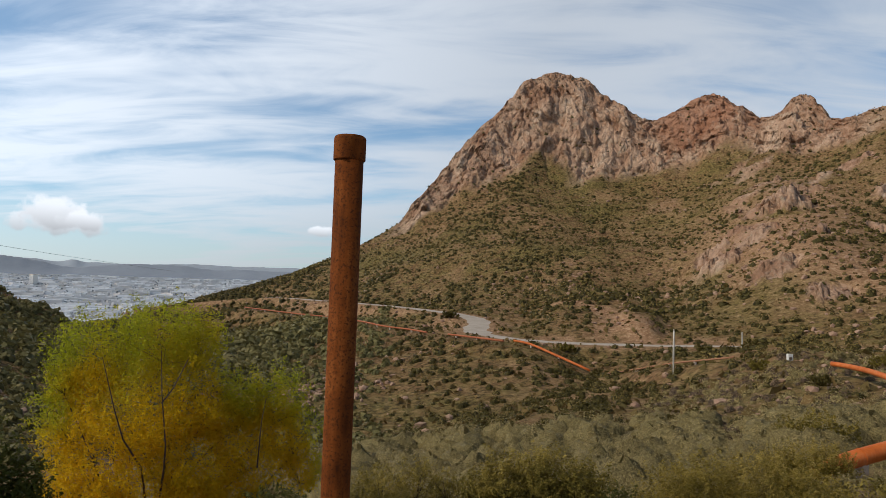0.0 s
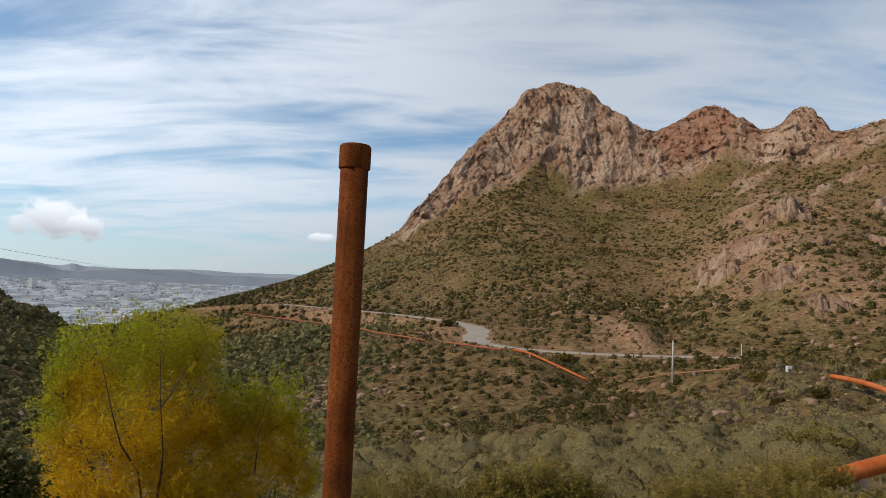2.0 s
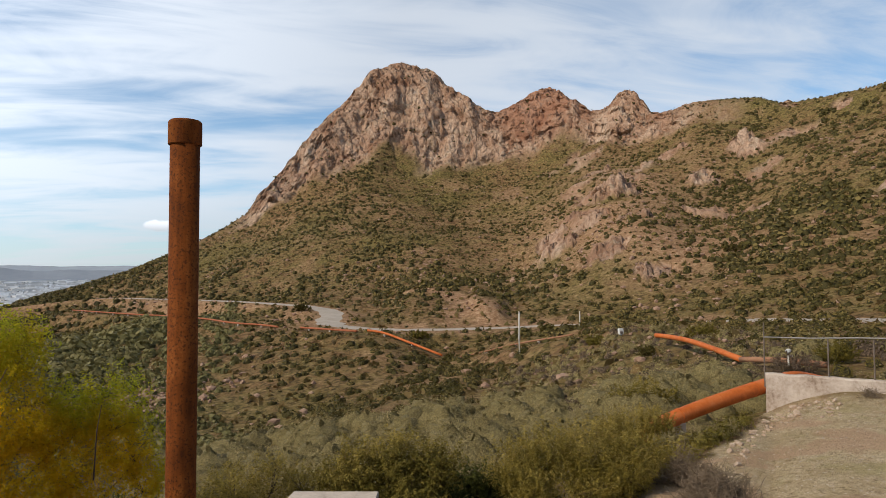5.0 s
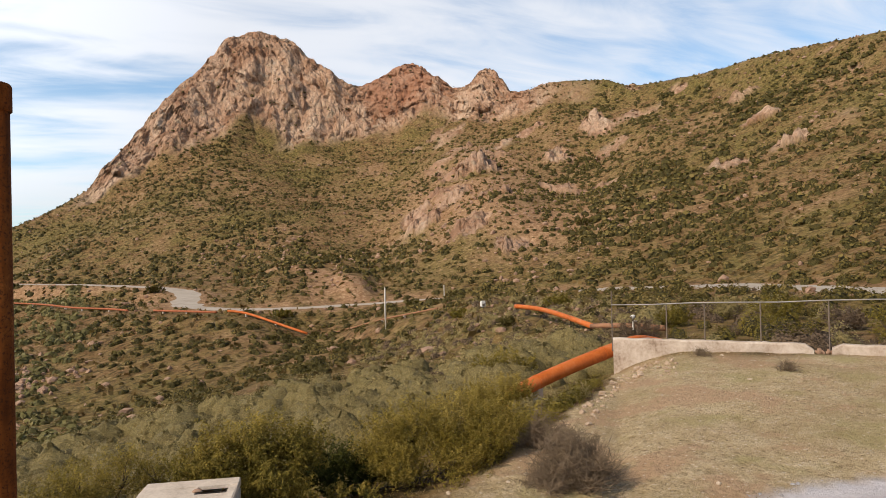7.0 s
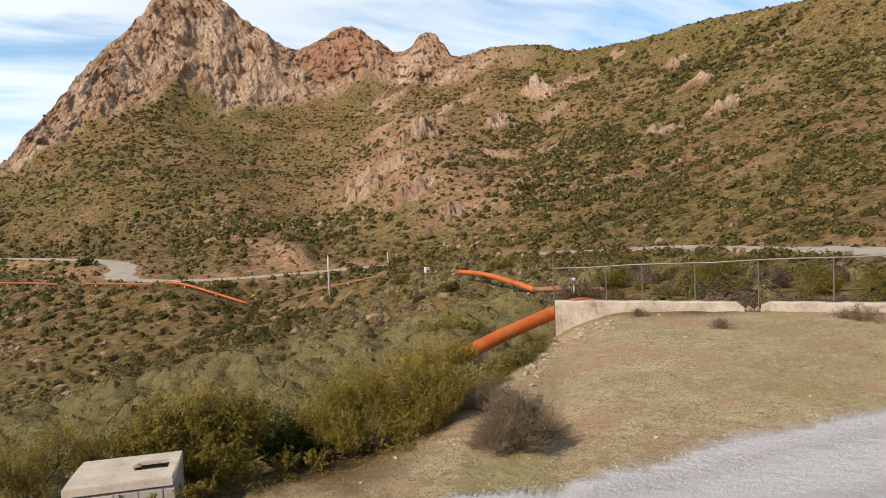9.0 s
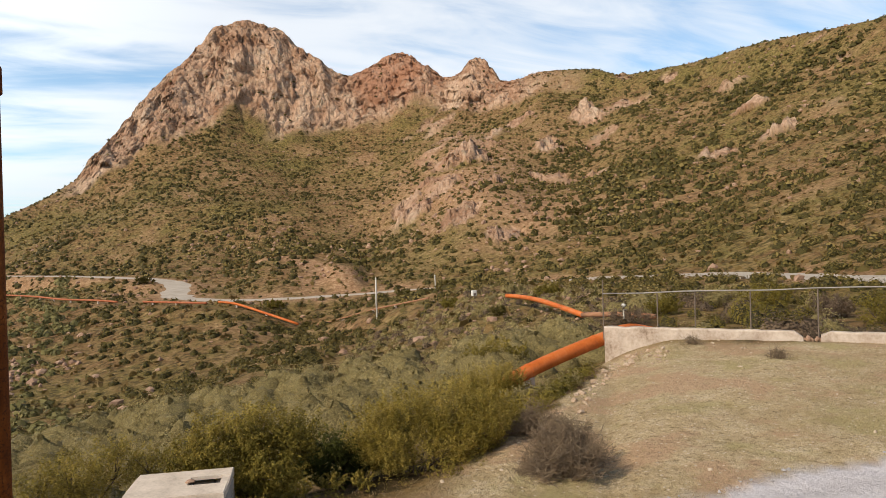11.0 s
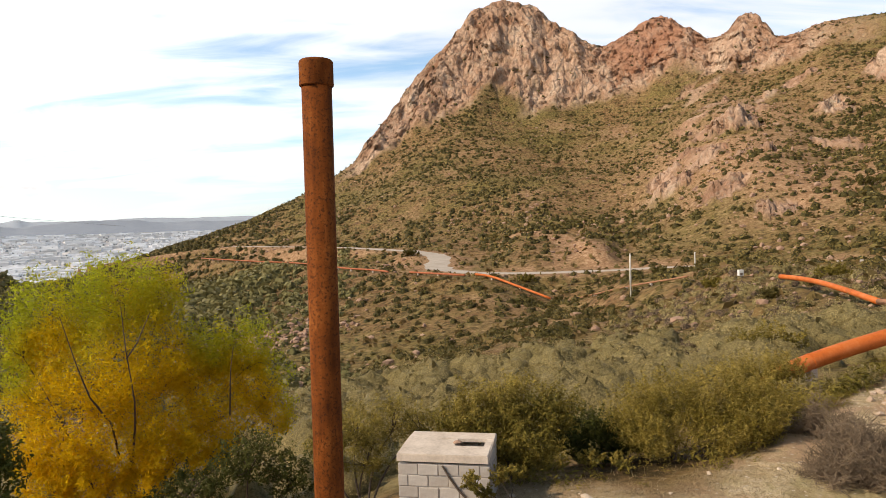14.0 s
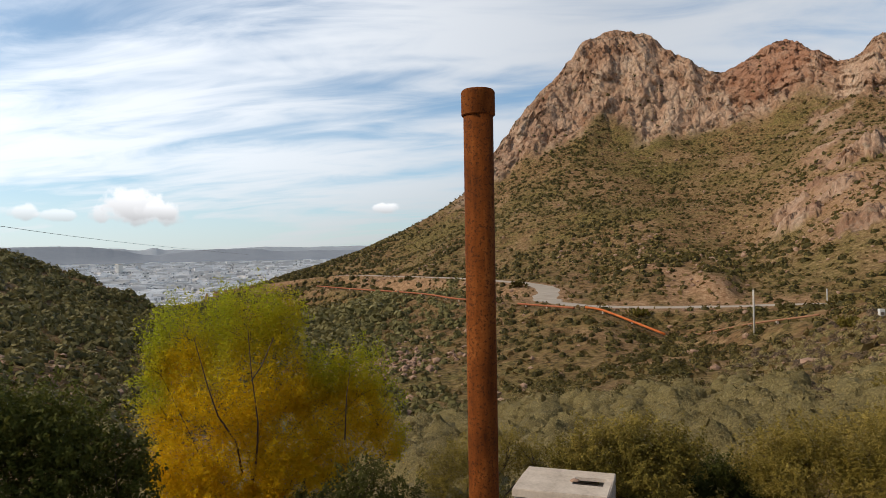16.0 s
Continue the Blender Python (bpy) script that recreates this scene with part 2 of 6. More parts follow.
CRAG_FOOT = [(-180, 200, 6.5), (-90, 200, 3), (-60, 200, 6.5), (-40, 220, 1.2), (-34, 215, -1.4), (-28, 215, -3.9), (-20, 345, -1.65), (-15, 360, -0.3), (-8.5, 372, 2.3), (-3.6, 384, 4.3),
             (1, 392, 7.4), (6.7, 400, 9.4), (12.5, 398, 8.9), (18.4, 402, 9.8), (24.5, 390, 10.8), (29.7, 376, 11.0), (34, 362, 11.9), (39, 345, 11.6), (44.4, 325, 12.0), (50.4, 295, 12.9),
             (56.8, 268, 13.2), (62, 250, 13.4), (75, 230, 11), (110, 215, 8), (180, 200, 6.5)]
CREST = [(-180, 240, 8), (-90, 240, 5), (-60, 240, 8), (-40, 250, 1.75), (-38.6, 248, 1.05), (-36.9, 246, 0.45), (-35.3, 243, -0.25), (-33.6, 240, -0.75), (-31.6, 238, -1.85), (-30, 236, -2.3), (-28.2, 232, -3.6), (-23, 330, -2.6), (-19.7, 362, -1.5), (-16, 380, -0.4), (-11.9, 390, 0.95), (-8.5, 394, 2.5), (-3.9, 402, 5.25), (-2.9, 408, 6.6), (0.8, 432, 11.05),
         (4.5, 450, 14.9), (6.8, 458, 17.15), (9.1, 460, 17.8), (11.6, 458, 17.15), (14.6, 448, 14.7), (17.1, 442, 13.5)]
CREST += [(19.1, 441, 14.7), (21.2, 440, 15.4), (23.4, 432, 14.5), (25.5, 424, 13.3), (26.4, 420, 13.9), (27.2, 418, 14.75), (27.9, 416, 15.05), (28.5, 414, 14.75), (29.1, 410, 13.8), (29.9, 403, 12.85), (33, 392, 13.5), (37.2, 380, 13.4), (39.5, 370, 12.7),
          (44.4, 350, 13.0), (50.3, 320, 13.9), (56.8, 290, 14.25), (62, 270, 14.5), (75, 250, 13), (110, 245, 10), (180, 240, 8)]
LINES = [YARD_EDGE, YARD_FOOT, NEAR_BROW, GULLY, PIPE_BENCH, ROAD_BENCH, MID_SLOPE, CRAG_FOOT, CREST]


def land_lines(h):
    """Distances and heights (over the yard) of the landform lines at the headings h."""
    ds, zs = [np.full_like(h, 0.0), np.full_like(h, 1.5), np.full_like(h, 5.2), np.full_like(h, 7.0)], [np.full_like(h, 2.25), np.full_like(h, 2.2), np.full_like(h, 0.2), np.full_like(h, 0.0)]
    for line in LINES:
        k = [p[0] for p in line]
        d = curve1(k, [p[1] for p in line], h)
        e = curve1(k, [p[2] for p in line], h)
        ds.append(d)
        zs.append(EYE + d * np.tan(np.radians(e)))
    ds.append(ds[-1] + 110)
    zs.append(zs[-1] - 26 - 0.18 * np.maximum(zs[-1], 0))
    ds.append(np.full_like(h, 1500.0)); zs.append(np.full_like(h, -96.0))
    ds.append(np.full_like(h, 4750.0)); zs.append(np.full_like(h, 8.0))
    ds.append(np.full_like(h, 4990.0)); zs.append(np.full_like(h, 8.0))
    return np.stack(ds, 1), np.stack(zs, 1)


def plan(heading, d):
    return d * math.sin(radians(heading)), d * math.cos(radians(heading))


def polyline_distance(x, y, pts):
    """Distance to a polyline of (x, y, z), and the z of the nearest place on it."""
    far, fz = np.full(x.shape, 1e9), np.zeros(x.shape)
    px, py = [p[0] for p in pts], [p[1] for p in pts]
    pick = (x > min(px) - 90) & (x < max(px) + 90) & (y > min(py) - 90) & (y < max(py) + 90)
    x, y = x[pick], y[pick]
    best, bz = np.full(x.shape, 1e9), np.zeros(x.shape)
    for a, b in zip(pts[:-1], pts[1:]):
        ux, uy = b[0] - a[0], b[1] - a[1]
        t = np.clip(((x - a[0]) * ux + (y - a[1]) * uy) / (ux * ux + uy * uy), 0, 1)
        q = (x - a[0] - t * ux) ** 2 + (y - a[1] - t * uy) ** 2
        near = q < best
        best = np.where(near, q, best)
        bz = np.where(near, a[2] + t * (b[2] - a[2]), bz)
    far[pick], fz[pick] = np.sqrt(best), bz
    return far, fz


def smooth_line(rows, steps=8):
    """A smooth plan line (x, y, z) through rows of heading, distance, angle."""
    P = []
    for h, d, e in rows:
        x, y = plan(h, d)
        P.append(Vector((x, y, EYE + d * math.tan(radians(e)))))
    out = []
    for i in range(len(P) - 1):
        a, b, c, d = P[max(i - 1, 0)], P[i], P[i + 1], P[min(i + 2, len(P) - 1)]
        for k in range(steps):
            t = k / steps
            out.append(0.5 * (2 * b + (c - a) * t + (2 * a - 5 * b + 4 * c - d) * t * t + (3 * b - a - 3 * c + d) * t ** 3))
    return out + [P[-1]]


ROAD = smooth_line([(-24, 330, -2.3), (-15.2, 300, -1.35), (-10, 262, -1.45), (-4.5, 216, -1.75), (-1, 194, -2.05), (1.4, 184, -2.3), (2.9, 174, -2.75), (3.1, 164, -3.2), (2.9, 155, -3.7),
                    (5, 147, -4.1), (8, 142, -4.3), (12, 140, -4.35), (17, 140, -4.25), (24, 134, -3.95), (34, 117, -3.6), (45, 100, -3.35), (51, 88, -3.5), (58, 76, -3.75), (66, 70, -3.9), (80, 66, -4)])
SPUR = smooth_line([(31, 165, -2.0), (29.5, 195, 0.6), (26.5, 240, 4.0), (25.8, 275, 7.2), (27, 320, 9.6)])
TRACK = smooth_line([(16.4, 148, -3.4), (15.4, 156, -2.6), (14.5, 165, -2.0), (13.3, 177, -1.1), (11.3, 184, -0.75), (9.2, 188, -0.6)])
RAVINE = smooth_line([(33, 175, -1.5), (34.5, 230, 3.6), (36, 290, 8.0)])


PIPE_NEAR = smooth_line([(41.8, 28.2, -7.9), (39.9, 27.2, -7.65), (37.9, 26.0, -8.35), (34.6, 24.4, -9.7), (31.8, 23.2, -10.95), (30.2, 22.6, -11.8), (28.8, 22.0, -12.8)], 4)
PIPE_MID = smooth_line([(41.9, 43, -6.6), (39.0, 44, -6.4), (36.1, 48, -6.45)], 3)
PIPE_RUNS = [
    PIPE_NEAR,
    PIPE_MID,
    smooth_line([(36.1, 48, -6.45), (33.8, 53, -5.6), (32.2, 57.5, -5.1), (30.8, 62, -4.85), (29.8, 63.5, -4.75)], 3),
    smooth_line([(23.2, 93, -4.75), (22.1, 95, -4.95), (18.5, 104, -5.55), (15.3, 113, -6.3), (13.6, 116, -6.6)], 4),
    smooth_line([(12.3, 118, -6.45), (9.8, 121, -5.45), (7.5, 125, -4.55), (6.1, 127, -4.3)], 4),
    smooth_line([(5.2, 129, -4.35), (2.3, 138, -4.1), (0.6, 143, -3.95)], 4),
    smooth_line([(-1.2, 150, -3.85), (-2.5, 155, -3.65), (-4.9, 164, -3.4), (-6.8, 179, -3.05), (-9.5, 200, -2.75), (-12.4, 222, -2.5), (-16.1, 262, -2.1)], 4)]
# outcrops on the slopes: heading, distance, half width across and along the line from the lookout, height
OUTCROPS = ((27.2, 277, 10, 12, 2.6), (26.0, 277, 9, 12, 2.4), (24.8, 281, 8, 11, 2.0), (33.4, 297, 9, 9, 2.4), (31.2, 346, 9, 7, 2.0), (36.4, 323, 8, 9, 3.6), (37.2, 313, 8, 8, 2.6), (39.6, 330, 6, 6, 2.0),
            (46.4, 219, 9, 4, 1.2), (49.0, 251, 10, 4, 1.2), (50.8, 217, 8, 4, 1.0), (43.2, 337, 6, 5, 2.0), (21.4, 250, 8, 8, 1.2), (24.8, 241, 11, 9, 1.4), (25.8, 193, 10, 9, 0.9),
            (22.4, 229, 10, 8, 1.1), (29.4, 172, 7, 6, 0.7), (23.6, 262, 8, 8, 1.4), (28.4, 226, 9, 8, 1.1))
RIBS = [smooth_line(r, 3) for r in (
    [(15.2, 444, 14.2), (13.8, 420, 11.6), (12.4, 398, 9.0)], [(4.3, 448, 14.6), (3.0, 416, 10.4), (1.6, 396, 7.8)], [(9.0, 456, 17.0), (8.2, 428, 13.0), (6.9, 404, 9.6)],
    [(11.8, 452, 15.6), (10.6, 428, 12.6), (9.8, 410, 10.4)], [(21.0, 438, 15.0), (19.4, 416, 12.2), (18.0, 402, 9.9)], [(23.4, 430, 14.0), (22.2, 410, 12.0), (21.4, 396, 10.6)],
    [(27.8, 415, 14.9), (27.0, 398, 12.6), (26.2, 384, 11.1)], [(0.6, 430, 10.6), (-0.8, 404, 7.6), (-2.0, 388, 5.6)])]


def land(x, y):
    """Height of the ground and the shares of rock, bare soil and road at plan places (arrays)."""
    shape = x.shape
    x, y = x.ravel(), y.ravel()
    h, d = np.degrees(np.arctan2(x, y)), np.hypot(x, y)
    ds, zs = land_lines(h)
    z = hermite(ds, zs, np.minimum(d, 4980))
    crest, foot = ds[:, 12], ds[:, 11]
    # spur and ravine on the slope
    sd, sz = polyline_distance(x, y, SPUR)
    z = z + 9.0 * np.exp(-(sd / 24) ** 2) * smooth(140, 190, d)
    rd, rz = polyline_distance(x, y, RAVINE)
    z = z - 5.0 * np.exp(-(rd / 16) ** 2)
    # broken ground, more of it farther away
    amp = smooth(14, 60, d) * (1 - smooth(470, 700, d))
    keep = 1 - 0.85 * np.exp(-((d - crest) / 14) ** 2)
    z = z + amp * keep * (1.5 * fbm(x, y, 42, 4, 3) * smooth(60, 200, d) + 0.45 * fbm(x, y, 9, 3, 9))
    wx, wy = x + 14 * fbm(x, y, 50, 3, 201), y + 14 * fbm(x, y, 50, 3, 207)
    gul = ridged(wx, wy, 75, 3, 5)
    z = z - 7.0 * smooth(150, 240, d) * (1 - smooth(-40, -5, d - crest)) * (1 - gul) * keep
    # crags
    top = smooth(0.0, 0.26, (d - foot) / np.maximum(crest - foot, 1) + 0.24 * fbm(x, y, 26, 3, 21))
    range_ = smooth(-6, -2, h) * (1 - smooth(31.5, 37, h + 2.0 * fbm(x, y, 20, 2, 65)))
    rock = top * range_ * (1 - smooth(10, 60, d - crest))
    rock = rock * (1 - 0.75 * smooth(0.12, 0.34, fbm(x, y, 17, 4, 231)) * smooth(28, 52, crest - d))
    band = 0.5 + 0.5 * fbm(x, y, 18, 3, 44)
    rock = np.maximum(rock, 0.8 * smooth(0.66, 0.75, band) * smooth(200, 260, d) * (1 - smooth(20, 60, d - crest)) * smooth(15, 25, h))
    for hh, dd, wide, deep, up in OUTCROPS:
        px, py = plan(hh, dd)
        ca, sa = math.cos(radians(hh)), math.sin(radians(hh))
        q = np.hypot(((x - px) * ca - (y - py) * sa) / wide, ((x - px) * sa + (y - py) * ca) / deep)
        q = q + 0.35 * fbm(x, y, 5, 3, 71)
        g = 1 - smooth(0.15, 1.0, q)
        z = z + up * g + g * (1.6 * (blocks(x, y, 4.6, 61) - 0.5) + 0.8 * (blocks(x, y, 2.2, 62) - 0.5))
        rock = np.maximum(rock, smooth(0.1, 0.4, g))
    arc = np.radians(h) * 400
    ax, ay = arc + 5 * fbm(x, y, 22, 3, 210), (d + 7 * fbm(x, y, 30, 3, 214)) * 0.72
    rib = np.full(x.shape, 99.0)
    for line in RIBS:
        rib = np.minimum(rib, polyline_distance(x, y, line)[0])
    rib = rib + 4 * fbm(x, y, 12, 3, 225)
    z = z + range_ * keep * (5.0 * np.exp(-(rib / 9) ** 2) - 1.5) * smooth(360, 395, d) * smooth(2, 16, crest - d)
    hold = 1 - 0.65 * np.exp(-((d - crest) / 8) ** 2)
    crag = 3.4 * (blocks(ax, ay, 17, 5) - 0.5) + 2.4 * (blocks(ax + 3, ay, 7.5, 15) - 0.5) + 1.2 * (blocks(ax, ay * 1.5, 3.4, 25) - 0.5) + 4 * (ridged(ax, ay, 24, 3, 12) - 0.6)
    z = z + rock * hold * crag * smooth(120, 200, d)
    z = z + rock * (1 - keep) * (2.2 * (blocks(arc, d, 9, 35) - 0.5) + 2.0 * (blocks(arc, d, 3.6, 36) - 0.5) + 1.2 * fbm(x, y, 6, 3, 33) - 0.6)
    shelf = 1 - smooth(0.4, 1.1, np.hypot((h - 8.6) / 2.6, (d - 403) / 11) + 0.3 * fbm(x, y, 12, 3, 541))
    rock = rock * (1 - shelf)
    # the road's bench
    qd, qz = polyline_distance(x, y, ROAD)
    near = (1 - smooth(3.6, 11, qd)) * smooth(40, 60, d)
    z = z * (1 - near) + qz * near
    road = 1 - smooth(3.0, 3.8, qd)
    soil = 0.8 * (1 - smooth(4, 8, qd + 5 * fbm(x, y, 8, 3, 90))) * smooth(40, 60, d)
    # the ledge that carries the pipeline
    for run in PIPE_RUNS[3:]:
        pd, pz = polyline_distance(x, y, run)
        ledge = 1 - smooth(1.5, 8, pd)
        z = z * (1 - ledge) + (pz - 0.62) * ledge
    # bare cut above the road and its track
    cx, cy = plan(15.2, 158)
    cut = 1 - smooth(0.5, 1.1, np.hypot((x - cx) / 10, (y - cy) / 9) + 0.35 * fbm(x, y, 7, 3, 55))
    soil = np.maximum(soil, cut)
    face = (1 - smooth(0.3, 1.2, np.abs(h - 16.3) / 1.7 + 0.4 * fbm(x, y, 7, 3, 57)))
    z = z + 1.7 * face * smooth(148, 154, d + 3 * fbm(x, y, 7, 3, 56)) * (1 - smooth(160, 185, d))
    soil = np.maximum(soil, face * smooth(144, 147, d) * (1 - smooth(158, 170, d)))
    td, _ = polyline_distance(x, y, TRACK)
    soil = np.maximum(soil, 1 - smooth(1.6, 4.0, td + 2.0 * fbm(x, y, 6, 3, 58)))
    pipe_d, road_d = ds[:, 8], ds[:, 9]
    bank = smooth(0.1, 0.35, (d - pipe_d) / np.maximum(road_d - pipe_d, 1)) * (1 - smooth(1.0, 1.12, d / road_d)) * smooth(-17, -12, h) * (1 - smooth(3, 6, h))
    soil = np.maximum(soil, 0.85 * bank * smooth(-0.35, 0.15, fbm(x, y, 14, 4, 181)))
    above = smooth(0, 4, d - road_d) * (1 - smooth(8, 16, d - road_d)) * smooth(-18, -15, h) * (1 - smooth(24, 27, h))
    soil = np.maximum(soil, 0.8 * above * smooth(-0.15, 0.3, fbm(x, y, 10, 4, 191)))
    soil = np.maximum(soil, 0.95 * smooth(-0.55, 0.15, fbm(x, y, 20, 4, 161)) * np.exp(-(sd / 34) ** 2) * smooth(150, 180, d))
    soil = np.maximum(soil, 0.45 * smooth(0.1, 0.5, fbm(x, y, 22, 5, 171, 0.65)) * smooth(70, 90, d) * (1 - rock))
    # dry brown flank between the near bank and the gully
    flank = smooth(-3, 4, d - ds[:, 6]) * (1 - smooth(4, 16, d - ds[:, 7])) * smooth(-14, -9, h) * (1 - smooth(25, 28, h))
    soil = np.maximum(soil, (0.12 + 0.38 * smooth(4, 9, h)) * flank * smooth(-0.15, 0.4, fbm(x, y, 8, 4, 175)))
    soil = soil * (1 - 0.6 * flank * (1 - smooth(4, 9, h)))
    z = z + 0.05 * fbm(x, y, 1.3, 3, 60) * smooth(6, 9, d) * (1 - smooth(60, 150, d))
    return z.reshape(shape), rock.reshape(shape), soil.reshape(shape), road.reshape(shape)


def ground_z(x, y):
    return float(land(np.array([x], float), np.array([y], float))[0][0])


# ---- mesh helpers ----
def mesh_arrays(name, verts, quads, mat, flat=True, attrs=None, corners=4):
    """A mesh from numpy arrays of corners and faces."""
    me = bpy.data.meshes.new(name)
    n = len(quads)
    me.vertices.add(len(verts))
    me.vertices.foreach_set("co", np.ascontiguousarray(verts, np.float32).ravel())
    me.loops.add(n * corners)
    me.loops.foreach_set("vertex_index", np.ascontiguousarray(quads, np.int32).ravel())
    me.polygons.add(n)
    me.polygons.foreach_set("loop_start", np.arange(0, n * corners, corners, dtype=np.int32))
    me.polygons.foreach_set("use_smooth", np.full(n, not flat))
    for key, value in (attrs or {}).items():
        a = me.attributes.new(key, "FLOAT", "POINT")
        a.data.foreach_set("value", np.ascontiguousarray(value, np.float32).ravel())
    me.update(calc_edges=True)
    me.materials.append(mat)
    return me


def part(name, bm, material, parent, label="", flat=True):
    """One bmesh as ONE mesh object under a thing or a part."""
    me = bpy.data.meshes.new(name)
    bm.to_mesh(me)
    bm.free()
    for p in me.polygons:
        p.use_smooth = not flat
    me.materials.append(material)
    ob = new(name, me)
    if parent:
        ob.parent = parent
    return tagged(ob, label)


def thing(name, place, label, category, group="", kind="", turn=0.0):
    ob = new(name)
    ob.matrix_basis = pose(*place, 0, 0, turn)
    return tagged(ob, label, category, group, kind)


def tube(bm, pts, radii, sides=10, caps=True):
    """A tapered tube along points."""
    rings = []
    pts = [Vector(p) for p in pts]
    for i, p in enumerate(pts):
        a, b = pts[max(i - 1, 0)], pts[min(i + 1, len(pts) - 1)]
        q = (b - a).normalized().to_track_quat("Z", "Y")
        r = radii[i] if hasattr(radii, "__len__") else radii
        rings.append([bm.verts.new(p + q @ Vector((r * math.cos(k * math.tau / sides), r * math.sin(k * math.tau / sides), 0))) for k in range(sides)])
    for r0, r1 in zip(rings[:-1], rings[1:]):
        for k in range(sides):
            bm.faces.new((r0[k], r0[(k + 1) % sides], r1[(k + 1) % sides], r1[k]))
    if caps:
        bm.faces.new(list(reversed(rings[0])))
        bm.faces.new(rings[-1])
    return bm


def box(bm, x0, y0, z0, x1, y1, z1, bevel=0.0):
    made = bmesh.ops.create_cube(bm, size=1.0, matrix=Matrix.LocRotScale(((x0 + x1) / 2, (y0 + y1) / 2, (z0 + z1) / 2), None, (x1 - x0, y1 - y0, z1 - z0)))
    if bevel:
        edges = list({e for v in made["verts"] for e in v.link_edges})
        bmesh.ops.bevel(bm, geom=edges, offset=bevel, segments=2, affect="EDGES", profile=0.5)
    return bm


def leaf_quads(rng, centres, size, aspect=1.0, up=0.0, facing=None, loose=0.5):
    """Small diamond leaves at the centres (N, 3) turned at random: corners (4N, 3) and faces."""
    n = len(centres)
    a = rng.normal(size=(n, 3))
    a[:, 2] += up
    a /= np.linalg.norm(a, axis=1)[:, None]
    b = np.cross(a, rng.normal(size=(n, 3)))
    if facing is not None:
        f = facing + loose * rng.normal(size=(n, 3))
        a = np.cross(f, a)
        a /= np.linalg.norm(a, axis=1)[:, None] + 1e-9
        b = np.cross(f, a)
    b /= np.linalg.norm(b, axis=1)[:, None] + 1e-9
    s = np.broadcast_to(size, (n,))[:, None] * rng.uniform(0.6, 1.3, (n, 1))
    a, b = a * s, b * s * aspect
    v = np.stack([centres - a, centres - b * 0.9 + a * 0.15, centres + a, centres + b], 1).reshape(-1, 3)
    return v, np.arange(4 * n).reshape(-1, 4)


def in_ball(rng, n, hollow=0.35):
    v = rng.normal(size=(n, 3))
    v /= np.linalg.norm(v, axis=1)[:, None]
    return v * (rng.uniform(hollow ** 3, 1, (n, 1)) ** (1 / 3))


# ---- materials ----
def material(name):
    m = bpy.data.materials.new(name)
    m.use_nodes = True
    nt = m.node_tree
    return m, nt, nt.nodes["Principled BSDF"], nt.nodes.new, nt.links.new


def texture(nt, kind, scale, vector=None, **kw):
    n = nt.nodes.new("ShaderNodeTex" + kind)
    n.inputs["Scale"].default_value = scale
    for k, v in kw.items():
        n.inputs[k].default_value = v
    if vector:
        nt.links.new(vector, n.inputs["Vector"])
    return n


def ramp(nt, fac, stops):
    r = nt.nodes.new("ShaderNodeValToRGB")
    while len(r.color_ramp.elements) < len(stops):
        r.color_ramp.elements.new(0.5)
    for e, (p, c) in zip(r.color_ramp.elements, stops):
        e.position, e.color = p, (*c, 1)
    nt.links.new(fac, r.inputs[0])
    return r.outputs[0]


def mixed(nt, fac, a, b, mode="MIX"):
    m = nt.nodes.new("ShaderNodeMix")
    m.data_type, m.blend_type = "RGBA", mode
    for key, v in (("Factor", fac), ("A", a), ("B", b)):
        if hasattr(v, "is_linked"):
            nt.links.new(v, m.inputs[key])
        elif key == "Factor":
            m.inputs[key].default_value = v
        else:
            m.inputs[key].default_value = (*v, 1)
    return m.outputs["Result"]


def bump(nt, bsdf, height, strength, distance):
    b = nt.nodes.new("ShaderNodeBump")
    b.inputs["Strength"].default_value, b.inputs["Distance"].default_value = strength, distance
    nt.links.new(height, b.inputs["Height"])
    nt.links.new(b.outputs[0], bsdf.inputs["Normal"])


def math_node(nt, op, a, b=0.0, clamp=False):
    n = nt.nodes.new("ShaderNodeMath")
    n.operation, n.use_clamp = op, clamp
    for k, v in enumerate((a, b)):
        if hasattr(v, "is_linked"):
            nt.links.new(v, n.inputs[k])
        else:
            n.inputs[k].default_value = v
    return n.outputs[0]


def map_range(nt, v, a, b, c=0.0, d=1.0):
    n = nt.nodes.new("ShaderNodeMapRange")
    n.interpolation_type = "SMOOTHSTEP"
    nt.links.new(v, n.inputs["Value"])
    for k, q in zip(("From Min", "From Max", "To Min", "To Max"), (a, b, c, d)):
        n.inputs[k].default_value = q
    return n.outputs[0]


def attribute(nt, name):
    a = nt.nodes.new("ShaderNodeAttribute")
    a.attribute_name = name
    return a.outputs["Fac"]


